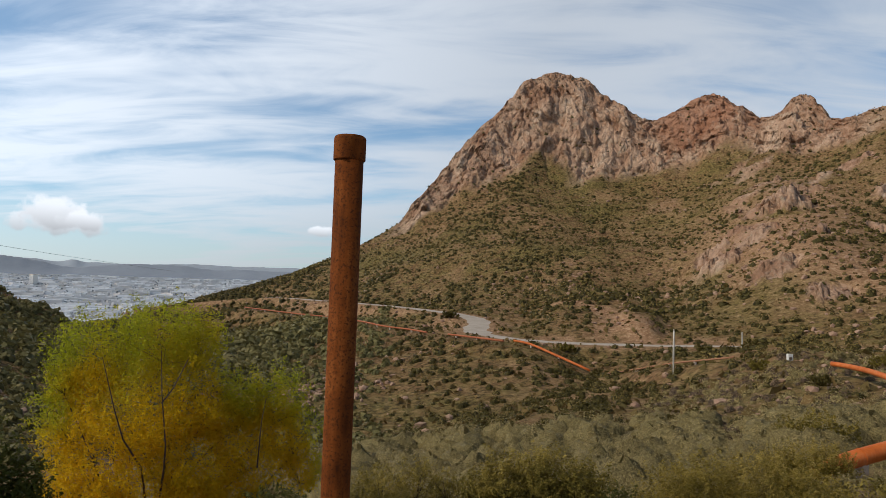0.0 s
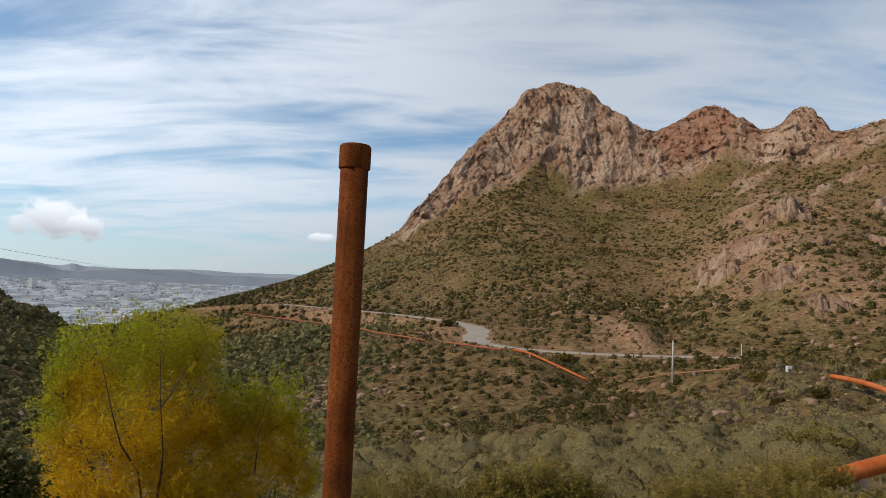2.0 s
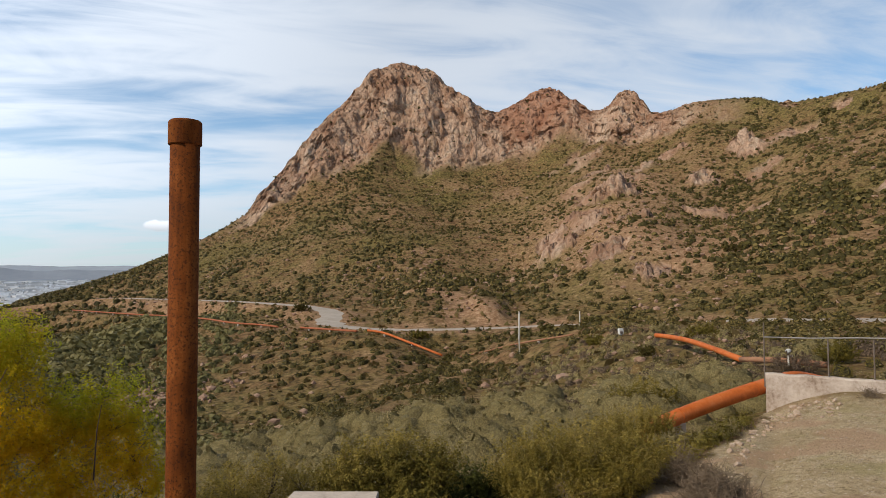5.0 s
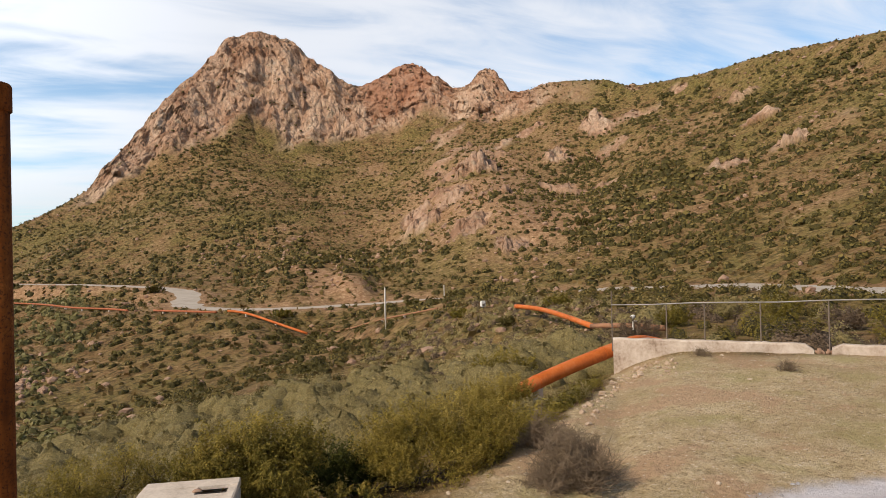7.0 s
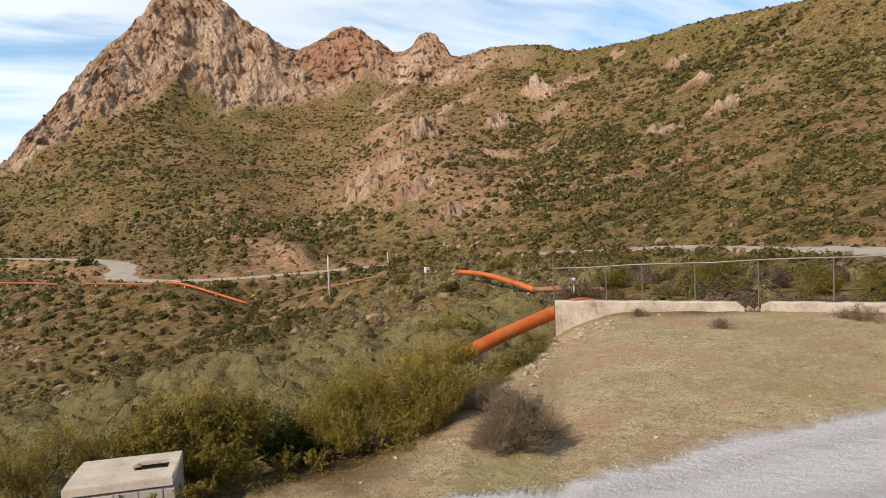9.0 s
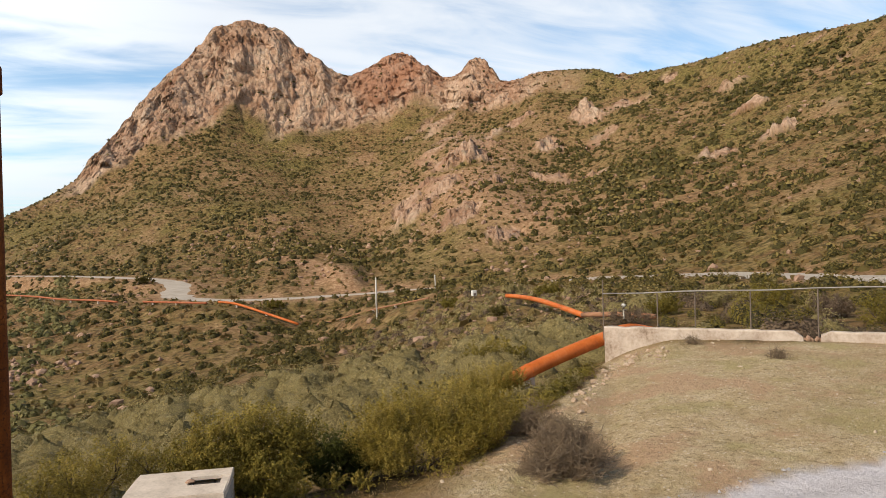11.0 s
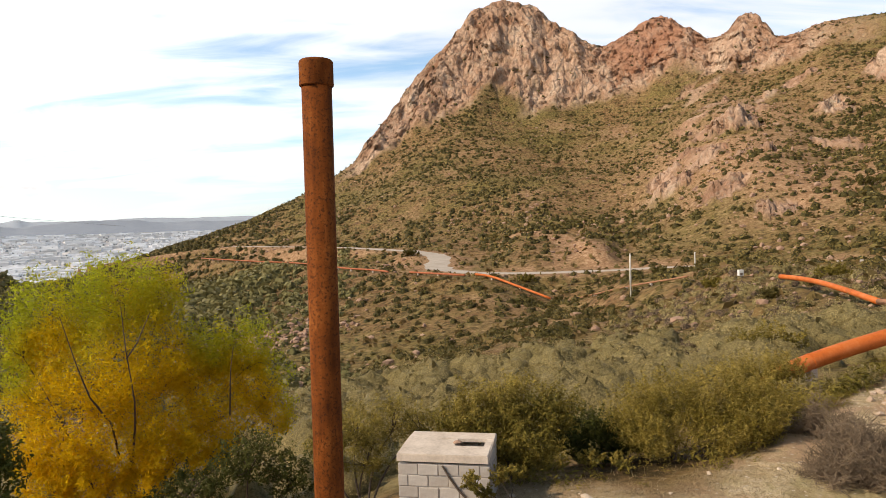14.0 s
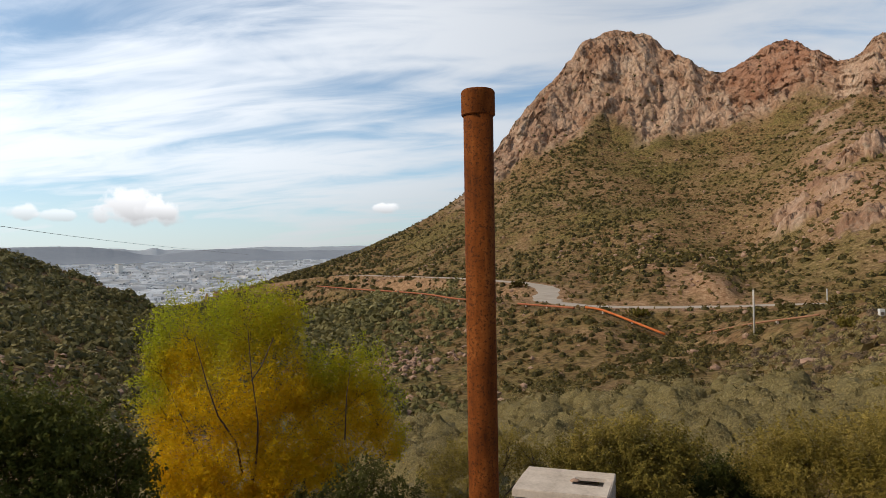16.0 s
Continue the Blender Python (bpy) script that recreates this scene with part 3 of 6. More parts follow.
def make_ground_material():
    m, nt, bsdf, N, L = material("hillside")
    pos = N("ShaderNodeNewGeometry").outputs["Position"]
    big = texture(nt, "Noise", 0.02, pos, Detail=6, Roughness=0.6).outputs["Fac"]
    mid = texture(nt, "Noise", 0.22, pos, Detail=6, Roughness=0.65).outputs["Fac"]
    fine = texture(nt, "Noise", 2.6, pos, Detail=8, Roughness=0.7).outputs["Fac"]
    grit = texture(nt, "Noise", 22.0, pos, Detail=6, Roughness=0.7).outputs["Fac"]
    soil = ramp(nt, mid, [(0.3, (0.128, 0.068, 0.029)), (0.5, (0.235, 0.137, 0.063)), (0.7, (0.385, 0.25, 0.128))])
    grass = ramp(nt, fine, [(0.3, (0.092, 0.073, 0.019)), (0.55, (0.185, 0.143, 0.044)), (0.75, (0.32, 0.245, 0.093))])
    cover = map_range(nt, math_node(nt, "ADD", math_node(nt, "MULTIPLY", big, 0.6), math_node(nt, "MULTIPLY", mid, 0.5)), 0.44, 0.66)
    base = mixed(nt, cover, soil, grass)
    tuft = texture(nt, "Noise", 0.9, pos, Detail=7, Roughness=0.72).outputs["Fac"]
    base = mixed(nt, map_range(nt, tuft, 0.53, 0.39, 0.0, 0.9), base, (0.060, 0.044, 0.016))
    base = mixed(nt, map_range(nt, tuft, 0.54, 0.68, 0.0, 0.8), base, (0.38, 0.252, 0.130))
    base = mixed(nt, map_range(nt, fine, 0.60, 0.75), base, (0.36, 0.27, 0.20))
    # dull grass between the scrub of the near bank
    base = mixed(nt, attribute(nt, "bank"), base, ramp(nt, fine, [(0.35, (0.155, 0.120, 0.050)), (0.65, (0.33, 0.262, 0.125))]))
    # yard: dry trodden grass
    dry = ramp(nt, texture(nt, "Noise", 1.3, pos, Detail=8, Roughness=0.72).outputs["Fac"], [(0.28, (0.36, 0.25, 0.135)), (0.5, (0.60, 0.46, 0.28)), (0.7, (0.74, 0.61, 0.42))])
    dry = mixed(nt, map_range(nt, grit, 0.35, 0.7), dry, (0.44, 0.33, 0.175))
    clod = texture(nt, "Noise", 7.0, pos, Detail=8, Roughness=0.75).outputs["Fac"]
    dry = mixed(nt, map_range(nt, clod, 0.52, 0.68, 0.0, 0.75), dry, (0.62, 0.50, 0.37))
    dry = mixed(nt, map_range(nt, clod, 0.48, 0.34, 0.0, 0.85), dry, (0.19, 0.13, 0.066))
    worn = texture(nt, "Noise", 0.42, pos, Detail=6, Roughness=0.62).outputs["Fac"]
    dry = mixed(nt, map_range(nt, worn, 0.50, 0.60, 0.0, 0.85), dry, (0.51, 0.335, 0.205))
    dry = mixed(nt, map_range(nt, worn, 0.47, 0.36, 0.0, 0.65), dry, (0.42, 0.35, 0.155))
    crumb = texture(nt, "Voronoi", 6.0, pos)
    dry = mixed(nt, map_range(nt, crumb.outputs["Distance"], 0.20, 0.09, 0.0, 0.85), dry, (0.74, 0.63, 0.48))
    base = mixed(nt, attribute(nt, "yard"), base, dry)
    base = mixed(nt, attribute(nt, "soil"), base, ramp(nt, math_node(nt, "ADD", math_node(nt, "MULTIPLY", tuft, 0.6), math_node(nt, "MULTIPLY", fine, 0.4)), [(0.36, (0.165, 0.084, 0.040)), (0.5, (0.325, 0.190, 0.102)), (0.62, (0.53, 0.355, 0.218))]))
    # crag rock
    mp = N("ShaderNodeMapping")
    mp.inputs["Scale"].default_value = (1, 1, 0.6)
    L(pos, mp.inputs[0])
    r1 = texture(nt, "Noise", 0.07, mp.outputs[0], Detail=7, Roughness=0.62, Distortion=0.6).outputs["Fac"]
    r2 = texture(nt, "Noise", 0.55, mp.outputs[0], Detail=8, Roughness=0.7).outputs["Fac"]
    crack = texture(nt, "Voronoi", 0.28, mp.outputs[0])
    crack.feature = "DISTANCE_TO_EDGE"
    stone = ramp(nt, r1, [(0.32, (0.29, 0.150, 0.088)), (0.45, (0.435, 0.262, 0.170)), (0.58, (0.55, 0.368, 0.255)), (0.72, (0.64, 0.485, 0.36))])
    stone = mixed(nt, map_range(nt, r2, 0.36, 0.52, 0.6, 0.0), stone, (0.19, 0.120, 0.072))
    lines = math_node(nt, "MULTIPLY", map_range(nt, crack.outputs["Distance"], 0.0, 0.10, 1.0, 0.0), map_range(nt, r2, 0.40, 0.60))
    stone = mixed(nt, math_node(nt, "MULTIPLY", lines, 0.3), stone, (0.10, 0.065, 0.042))
    stone = mixed(nt, map_range(nt, texture(nt, "Noise", 0.16, pos, Detail=5, Roughness=0.6).outputs["Fac"], 0.55, 0.72, 0.0, 0.55), stone, (0.42, 0.36, 0.265))
    # the redder middle peak
    near = N("ShaderNodeVectorMath"); near.operation = "DISTANCE"
    near.inputs[1].default_value = (*plan(21.4, 438), 112)
    L(pos, near.inputs[0])
    red = map_range(nt, math_node(nt, "ADD", near.outputs["Value"], math_node(nt, "MULTIPLY", r1, 40.0)), 40.0, 64.0, 0.55, 0.0)
    stone = mixed(nt, red, stone, (0.36, 0.155, 0.088))
    base = mixed(nt, attribute(nt, "rock"), base, stone)
    # gravel drive
    gravel = ramp(nt, grit, [(0.3, (0.46, 0.43, 0.44)), (0.5, (0.545, 0.51, 0.52)), (0.7, (0.64, 0.60, 0.61))])
    gravel = mixed(nt, math_node(nt, "MULTIPLY", attribute(nt, "rut"), map_range(nt, clod, 0.35, 0.6, 0.35, 0.8)), gravel, (0.40, 0.365, 0.365))
    gravel = mixed(nt, map_range(nt, clod, 0.58, 0.74, 0.0, 0.6), gravel, (0.36, 0.33, 0.33))
    base = mixed(nt, attribute(nt, "gravel"), base, gravel)
    # far plain, its base colour paled to stand in for haze
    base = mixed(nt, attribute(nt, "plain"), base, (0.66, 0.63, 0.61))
    L(base, bsdf.inputs["Base Color"])
    bsdf.inputs["Roughness"].default_value = 0.95
    bsdf.inputs["Specular IOR Level"].default_value = 0.15
    hgt = math_node(nt, "ADD", math_node(nt, "MULTIPLY", fine, 0.25), math_node(nt, "MULTIPLY", grit, 0.025))
    rockh = math_node(nt, "MULTIPLY", math_node(nt, "ADD", r2, math_node(nt, "MULTIPLY", map_range(nt, crack.outputs["Distance"], 0, 0.25), 0.5)), attribute(nt, "rock"))
    hgt = math_node(nt, "ADD", hgt, math_node(nt, "MULTIPLY", rockh, 1.5))
    hgt = math_node(nt, "MULTIPLY", hgt, map_range(nt, attribute(nt, "gravel"), 0.0, 1.0, 1.0, 0.35))
    bump(nt, bsdf, hgt, 0.9, 1.0)
    return m


def leaf_material(name, dark, light, alt, rough=0.6, translucent=0.25, shade_heart_dark=(0.035, 0.029, 0.012), shade_heart_light=(0.12, 0.098, 0.042)):
    """Leaves whose hue follows a 'tone' attribute and varies from leaf to leaf."""
    m, nt, bsdf, N, L = material(name)
    tone = attribute(nt, "tone")
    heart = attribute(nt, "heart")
    isl = N("ShaderNodeNewGeometry").outputs["Random Per Island"]
    fleck = texture(nt, "Noise", 11.0, N("ShaderNodeNewGeometry").outputs["Position"], Detail=5, Roughness=0.75).outputs["Fac"]
    col = mixed(nt, math_node(nt, "ADD", math_node(nt, "MULTIPLY", isl, 0.6), map_range(nt, fleck, 0.36, 0.64, 0.0, 0.4)), dark, light)
    bump(nt, bsdf, fleck, 0.8, 0.12)
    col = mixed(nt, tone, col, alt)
    # inner twigs darkened in colour to stand in for shaded gaps
    col = mixed(nt, heart, col, mixed(nt, map_range(nt, fleck, 0.4, 0.6), shade_heart_dark, shade_heart_light))
    L(col, bsdf.inputs["Base Color"])
    bsdf.inputs["Roughness"].default_value = rough
    bsdf.inputs["Specular IOR Level"].default_value = 0.2
    tr = N("ShaderNodeBsdfTranslucent")
    L(col, tr.inputs[0])
    mx = N("ShaderNodeMixShader")
    mx.inputs[0].default_value = translucent
    L(bsdf.outputs[0], mx.inputs[1]); L(tr.outputs[0], mx.inputs[2])
    L(mx.outputs[0], nt.nodes["Material Output"].inputs[0])
    return m


def plain_material(name, stops, scale, rough=0.85, metal=0.0, relief=0.3, distance=0.01, detail=8, stretch=(1, 1, 1), gloss=0.4, vary=0.0):
    """A surface with mottled colour and relief at two scales."""
    m, nt, bsdf, N, L = material(name)
    tc = N("ShaderNodeTexCoord").outputs["Object"]
    mp = N("ShaderNodeMapping")
    mp.inputs["Scale"].default_value = stretch
    L(tc, mp.inputs[0])
    n = texture(nt, "Noise", scale, mp.outputs[0], Detail=detail, Roughness=0.65).outputs["Fac"]
    f = texture(nt, "Noise", scale * 9, mp.outputs[0], Detail=5, Roughness=0.6).outputs["Fac"]
    v = math_node(nt, "ADD", math_node(nt, "MULTIPLY", n, 0.7), math_node(nt, "MULTIPLY", f, 0.3))
    col = ramp(nt, v, stops)
    if vary:
        rnd = N("ShaderNodeObjectInfo").outputs["Random"]
        col = mixed(nt, math_node(nt, "MULTIPLY", rnd, vary), col, (0.22, 0.17, 0.13))
    L(col, bsdf.inputs["Base Color"])
    bsdf.inputs["Roughness"].default_value, bsdf.inputs["Metallic"].default_value = rough, metal
    bsdf.inputs["Specular IOR Level"].default_value = gloss
    bump(nt, bsdf, v, relief, distance)
    return m


GROUND = make_ground_material()
SHRUB = leaf_material("shrub_leaves", (0.050, 0.041, 0.009), (0.135, 0.110, 0.022), (0.29, 0.212, 0.070), translucent=0.2, shade_heart_dark=(0.036, 0.029, 0.008), shade_heart_light=(0.115, 0.094, 0.026))
GREYSCRUB = leaf_material("grey_scrub_leaves", (0.135, 0.122, 0.044), (0.225, 0.20, 0.072), (0.30, 0.25, 0.098), translucent=0.2, shade_heart_dark=(0.09, 0.08, 0.028), shade_heart_light=(0.185, 0.163, 0.058))
MESQUITE = leaf_material("mesquite_leaves", (0.285, 0.228, 0.096), (0.40, 0.322, 0.140), (0.48, 0.372, 0.170), translucent=0.25, shade_heart_dark=(0.195, 0.155, 0.063), shade_heart_light=(0.33, 0.265, 0.112))
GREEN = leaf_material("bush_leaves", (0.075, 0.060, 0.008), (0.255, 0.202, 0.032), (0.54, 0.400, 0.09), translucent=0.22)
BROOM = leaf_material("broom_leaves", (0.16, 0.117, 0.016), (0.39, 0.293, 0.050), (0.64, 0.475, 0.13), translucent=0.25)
YELLOW = leaf_material("yellow_leaves", (0.74, 0.45, 0.008), (0.88, 0.62, 0.015), (0.46, 0.48, 0.028), translucent=0.6)
DRYTWIG = plain_material("dry_twigs", [(0.35, (0.085, 0.059, 0.036)), (0.65, (0.255, 0.182, 0.115))], 6)
BARK = plain_material("bark", [(0.35, (0.05, 0.035, 0.025)), (0.65, (0.14, 0.10, 0.07))], 9)


def make_rust():
    """Brown rust: mottled, with dark pitted specks, long runs and small orange bloom."""
    m, nt, bsdf, N, L = material("rusty_steel")
    tc = N("ShaderNodeTexCoord").outputs["Object"]
    mp = N("ShaderNodeMapping")
    mp.inputs["Scale"].default_value = (1, 1, 0.12)
    L(tc, mp.inputs[0])
    blot = texture(nt, "Noise", 5.0, tc, Detail=7, Roughness=0.65).outputs["Fac"]
    runs = texture(nt, "Noise", 34.0, mp.outputs[0], Detail=5, Roughness=0.6).outputs["Fac"]
    pits = texture(nt, "Noise", 120.0, tc, Detail=4, Roughness=0.7).outputs["Fac"]
    col = ramp(nt, math_node(nt, "ADD", math_node(nt, "MULTIPLY", blot, 0.6), math_node(nt, "MULTIPLY", runs, 0.4)), [(0.34, (0.065, 0.017, 0.004)), (0.5, (0.165, 0.045, 0.008)), (0.66, (0.28, 0.088, 0.018))])
    col = mixed(nt, map_range(nt, pits, 0.50, 0.36, 0.0, 0.8), col, (0.045, 0.016, 0.007))
    col = mixed(nt, map_range(nt, math_node(nt, "MULTIPLY", pits, blot), 0.31, 0.42, 0.0, 0.5), col, (0.36, 0.13, 0.03))
    L(col, bsdf.inputs["Base Color"])
    bsdf.inputs["Roughness"].default_value = 0.8
    bsdf.inputs["Specular IOR Level"].default_value = 0.08
    bump(nt, bsdf, math_node(nt, "ADD", pits, math_node(nt, "MULTIPLY", blot, 1.5)), 0.4, 0.003)
    return m


RUST = make_rust()
PIPE_PAINT = plain_material("orange_pipe_paint", [(0.3, (0.36, 0.075, 0.013)), (0.5, (0.57, 0.132, 0.018)), (0.72, (0.63, 0.22, 0.075))], 1.2, rough=0.6, relief=0.1)
PIPE_FADED = plain_material("faded_orange_paint", [(0.3, (0.26, 0.075, 0.032)), (0.55, (0.40, 0.125, 0.052)), (0.75, (0.44, 0.22, 0.12))], 1.2, rough=0.8, relief=0.1)
PIPE_DULL = plain_material("dusty_orange_paint", [(0.3, (0.24, 0.115, 0.062)), (0.55, (0.36, 0.175, 0.092)), (0.75, (0.42, 0.27, 0.17))], 1.2, rough=0.85, relief=0.1)
CONCRETE = plain_material("concrete", [(0.3, (0.38, 0.31, 0.245)), (0.5, (0.58, 0.488, 0.40)), (0.7, (0.72, 0.62, 0.52))], 2.5, relief=0.35, distance=0.02)
BLOCK = plain_material("concrete_block", [(0.3, (0.38, 0.335, 0.295)), (0.6, (0.54, 0.495, 0.45)), (0.75, (0.64, 0.595, 0.545))], 3, relief=0.4, distance=0.012, vary=0.35)
WALL_PLASTER = plain_material("weathered_plaster", [(0.34, (0.24, 0.17, 0.12)), (0.44, (0.43, 0.34, 0.27)), (0.56, (0.565, 0.475, 0.395)), (0.7, (0.66, 0.585, 0.505))], 1.1, relief=0.4, distance=0.02)
STEEL = plain_material("galvanised_steel", [(0.3, (0.22, 0.20, 0.18)), (0.7, (0.42, 0.40, 0.37))], 4, rough=0.55, metal=0.5, relief=0.1)
WHITE = plain_material("pale_paint", [(0.3, (0.60, 0.58, 0.54)), (0.7, (0.78, 0.76, 0.72))], 3, relief=0.1)
POLE_GREY = plain_material("pole_concrete", [(0.3, (0.50, 0.46, 0.40)), (0.7, (0.70, 0.65, 0.57))], 3, relief=0.1)
POST_RUST = plain_material("dull_rust", [(0.3, (0.09, 0.065, 0.05)), (0.7, (0.24, 0.19, 0.15))], 6, relief=0.2)
ROAD_MAT = plain_material("dusty_road", [(0.3, (0.33, 0.275, 0.22)), (0.5, (0.43, 0.37, 0.305)), (0.7, (0.52, 0.455, 0.38))], 0.4, relief=0.2, distance=0.03)
# distance haze put into the base colours of the far ranges
HAZE_HILL = plain_material("hazed_foothills", [(0.3, (0.23, 0.26, 0.305)), (0.7, (0.30, 0.332, 0.378))], 0.004, relief=0.2, distance=3)
HAZE_FAR = plain_material("hazed_far_hills", [(0.3, (0.33, 0.37, 0.42)), (0.7, (0.41, 0.45, 0.50))], 0.004, relief=0.2, distance=3)


# ---- ground: one sheet to the horizon ----
def drive_side(x, y):
    """Metres past the drive's edge, a line across the yard."""
    ax, ay = plan(34.4, 9.67)
    bx, by = plan(62.0, 14.6)
    nx, ny = by - ay, -(bx - ax)
    k = math.hypot(nx, ny)
    return ((x - ax) * nx + (y - ay) * ny) / k


def gravel_share(x, y):
    s = drive_side(x, y)
    return smooth(-0.12, 0.14, s + 0.4 * fbm(x, y, 1.6, 5, 77, 0.6))


def build_ground():
    heads = np.concatenate([np.arange(-180, -44, 4.0), np.arange(-44, -5, 0.2), np.arange(-5, 34, 0.115), np.arange(34, 66, 0.17), np.arange(66, 180, 4.0)])
    cols = len(heads)
    ds, _ = land_lines(heads)
    steps = [2, 4, 3, 50, 24, 40, 32, 42, 34, 56, 66, 104, 6, 8, 8, 2]
    rows = []
    for k, n in enumerate(steps):
        for i in range(n):
            t = i / n
            rows.append(ds[:, k] * (1 - t) + ds[:, k + 1] * t)
    rows.append(ds[:, -1])
    D = np.stack(rows, 0)
    D[0] = 0.05
    H = np.radians(heads)[None, :]
    X, Y = D * np.sin(H), D * np.cos(H)
    Z, rock, soil, road = land(X, Y)
    # ledges and joints of the crag faces, set back or proud along the line of the slope
    far = smooth(150, 200, D) * rock
    arc = H * D + 2.5 * fbm(X, Y, 9, 2, 501)
    lift = Z + 0.25 * arc + 2 * fbm(X, Y, 12, 2, 505)
    step = 4.2 * (blocks(arc, lift * 0.75, 12, 511) - 0.5) + 3.0 * (blocks(arc, lift * 0.8, 5.2, 512) - 0.5) + 2.0 * (blocks(arc * 1.3, lift, 2.6, 513) - 0.5) + 3.0 * fbm(arc * 1.6, lift * 0.6, 22, 4, 514)
    push = far * step
    X, Y = X - push * np.sin(H), Y - push * np.cos(H)
    nr = len(rows)
    jit = (heads[None, :] + 2.4 * fbm(X, Y, 2.2, 4, 19)).ravel()
    edge = curve1([p[0] for p in YARD_EDGE], [p[1] for p in YARD_EDGE], np.clip(jit, -179, 179)).reshape(D.shape)
    yard = smooth(0, 1.8, edge + 0.6 - D + 1.2 * fbm(X, Y, 2.0, 3, 15)) * smooth(-6, 6, heads[None, :] + 0 * D)
    gravel = gravel_share(X, Y) * (1 - smooth(22, 26, D)) * smooth(2, 12, heads[None, :] + 0 * D)
    bank = smooth(-1.5, 1.0, D - ds[:, 5][None, :]) * (1 - smooth(-6, 4, D - ds[:, 6][None, :] + 5 * fbm(X, Y, 9, 3, 521))) * (1 - smooth(24, 36, heads[None, :] + 0 * D))
    s = drive_side(X, Y) + 0.25 * fbm(X, Y, 3.0, 3, 78)
    rut = np.exp(-((s - 0.8) / 0.22) ** 2) + np.exp(-((s - 2.3) / 0.25) ** 2)
    i, j = np.meshgrid(np.arange(nr - 1), np.arange(cols), indexing="ij")
    j2 = (j + 1) % cols
    faces = np.stack([i * cols + j, i * cols + j2, (i + 1) * cols + j2, (i + 1) * cols + j], -1).reshape(-1, 4)[:, ::-1]
    me = mesh_arrays("ground", np.stack([X, Y, Z], -1).reshape(-1, 3), faces, GROUND, flat=False,
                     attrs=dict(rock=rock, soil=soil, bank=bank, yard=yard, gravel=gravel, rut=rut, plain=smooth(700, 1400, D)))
    return tagged(new("ground", me), "brown stony hillsides with dry grass, red crags and a trodden yard", "ground", kind="structure")


ground = build_ground()


def build_road():
    pts = ROAD
    V, F, level = [], [], []
    for i, p in enumerate(pts):
        a, b = pts[max(i - 1, 0)], pts[min(i + 1, len(pts) - 1)]
        t = (b - a)
        t.z = 0
        t.normalize()
        n = Vector((t.y, -t.x, 0))
        w = 2.6 + 0.3 * math.sin(i * 0.9) + (0.9 if 44 < i < 66 else 0) + (2.2 if i > 112 else 0)
        for s in (-1.0, -0.5, 0.0, 0.5, 1.0):
            q = p + n * (w * s)
            # it leans towards the valley
            q.z = 0.06 - 0.1 * s * s + 0.05 * max(q.xy.length - p.xy.length, 0)
            level.append(p.z)
            V.append(tuple(q))
        if i:
            k = 5 * i
            F += [(k - 5 + c, k - 4 + c, k + 1 + c, k + c) for c in range(4)]
    V = np.array(V)
    V[:, 2] += np.maximum(level, land(V[:, 0], V[:, 1])[0])
    me = mesh_arrays("road", V, np.array(F), ROAD_MAT, flat=False)
    return tagged(new("road", me), "pale dusty road winding along the foot of the mountain", "road", kind="structure")


build_road()


# ---- far distance: plain, town, hills ----
def build_far_hills(name, d, base, skyline, rough, seed, label, tint):
    """A range of hills with spurs and valleys, its skyline given as heading and angle."""
    heads = np.arange(-60, 20, 0.12)
    top = curve1([p[0] for p in skyline], [p[1] for p in skyline], heads) + rough * fbm(heads, heads * 0 + seed, 1.6, 6, seed, 0.6)
    H = np.radians(heads)
    rows, n = [], 15
    for r in range(n):
        t = r / (n - 2)
        fold = 0.02 * fbm(heads + 0.6 * t, heads * 0 + 2.2 * t, 1.1, 5, seed + 40, 0.6)
        share = np.clip(t ** 1.3 + fold * math.sin(math.pi * min(t, 1)), 0, 1)
        dd = d - 330 * (1 - t) + 60 * fold
        z = base + (EYE + d * np.tan(np.radians(top)) - base) * share
        if r == n - 1:
            dd, z = np.full_like(heads, d + 55.0), np.full_like(heads, base)
        rows.append(np.stack([dd * np.sin(H), dd * np.cos(H), z], 1))
    c = len(heads)
    i, j = np.meshgrid(np.arange(n - 1), np.arange(c - 1), indexing="ij")
    F = np.stack([i * c + j, i * c + j + 1, (i + 1) * c + j + 1, (i + 1) * c + j], -1).reshape(-1, 4)[:, ::-1]
    me = mesh_arrays(name, np.concatenate(rows), F, tint, flat=False)
    return tagged(new(name, me), label, "hills", kind="structure")


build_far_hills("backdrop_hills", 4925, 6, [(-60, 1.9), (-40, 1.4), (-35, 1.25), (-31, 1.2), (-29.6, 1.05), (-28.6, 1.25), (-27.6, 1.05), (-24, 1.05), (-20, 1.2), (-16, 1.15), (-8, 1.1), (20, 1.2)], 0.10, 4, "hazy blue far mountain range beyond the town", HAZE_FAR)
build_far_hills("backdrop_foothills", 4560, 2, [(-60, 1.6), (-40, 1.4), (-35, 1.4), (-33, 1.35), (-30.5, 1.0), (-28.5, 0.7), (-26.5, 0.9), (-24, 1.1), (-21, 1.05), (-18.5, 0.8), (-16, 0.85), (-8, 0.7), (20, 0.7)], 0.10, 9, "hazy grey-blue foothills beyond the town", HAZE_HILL)


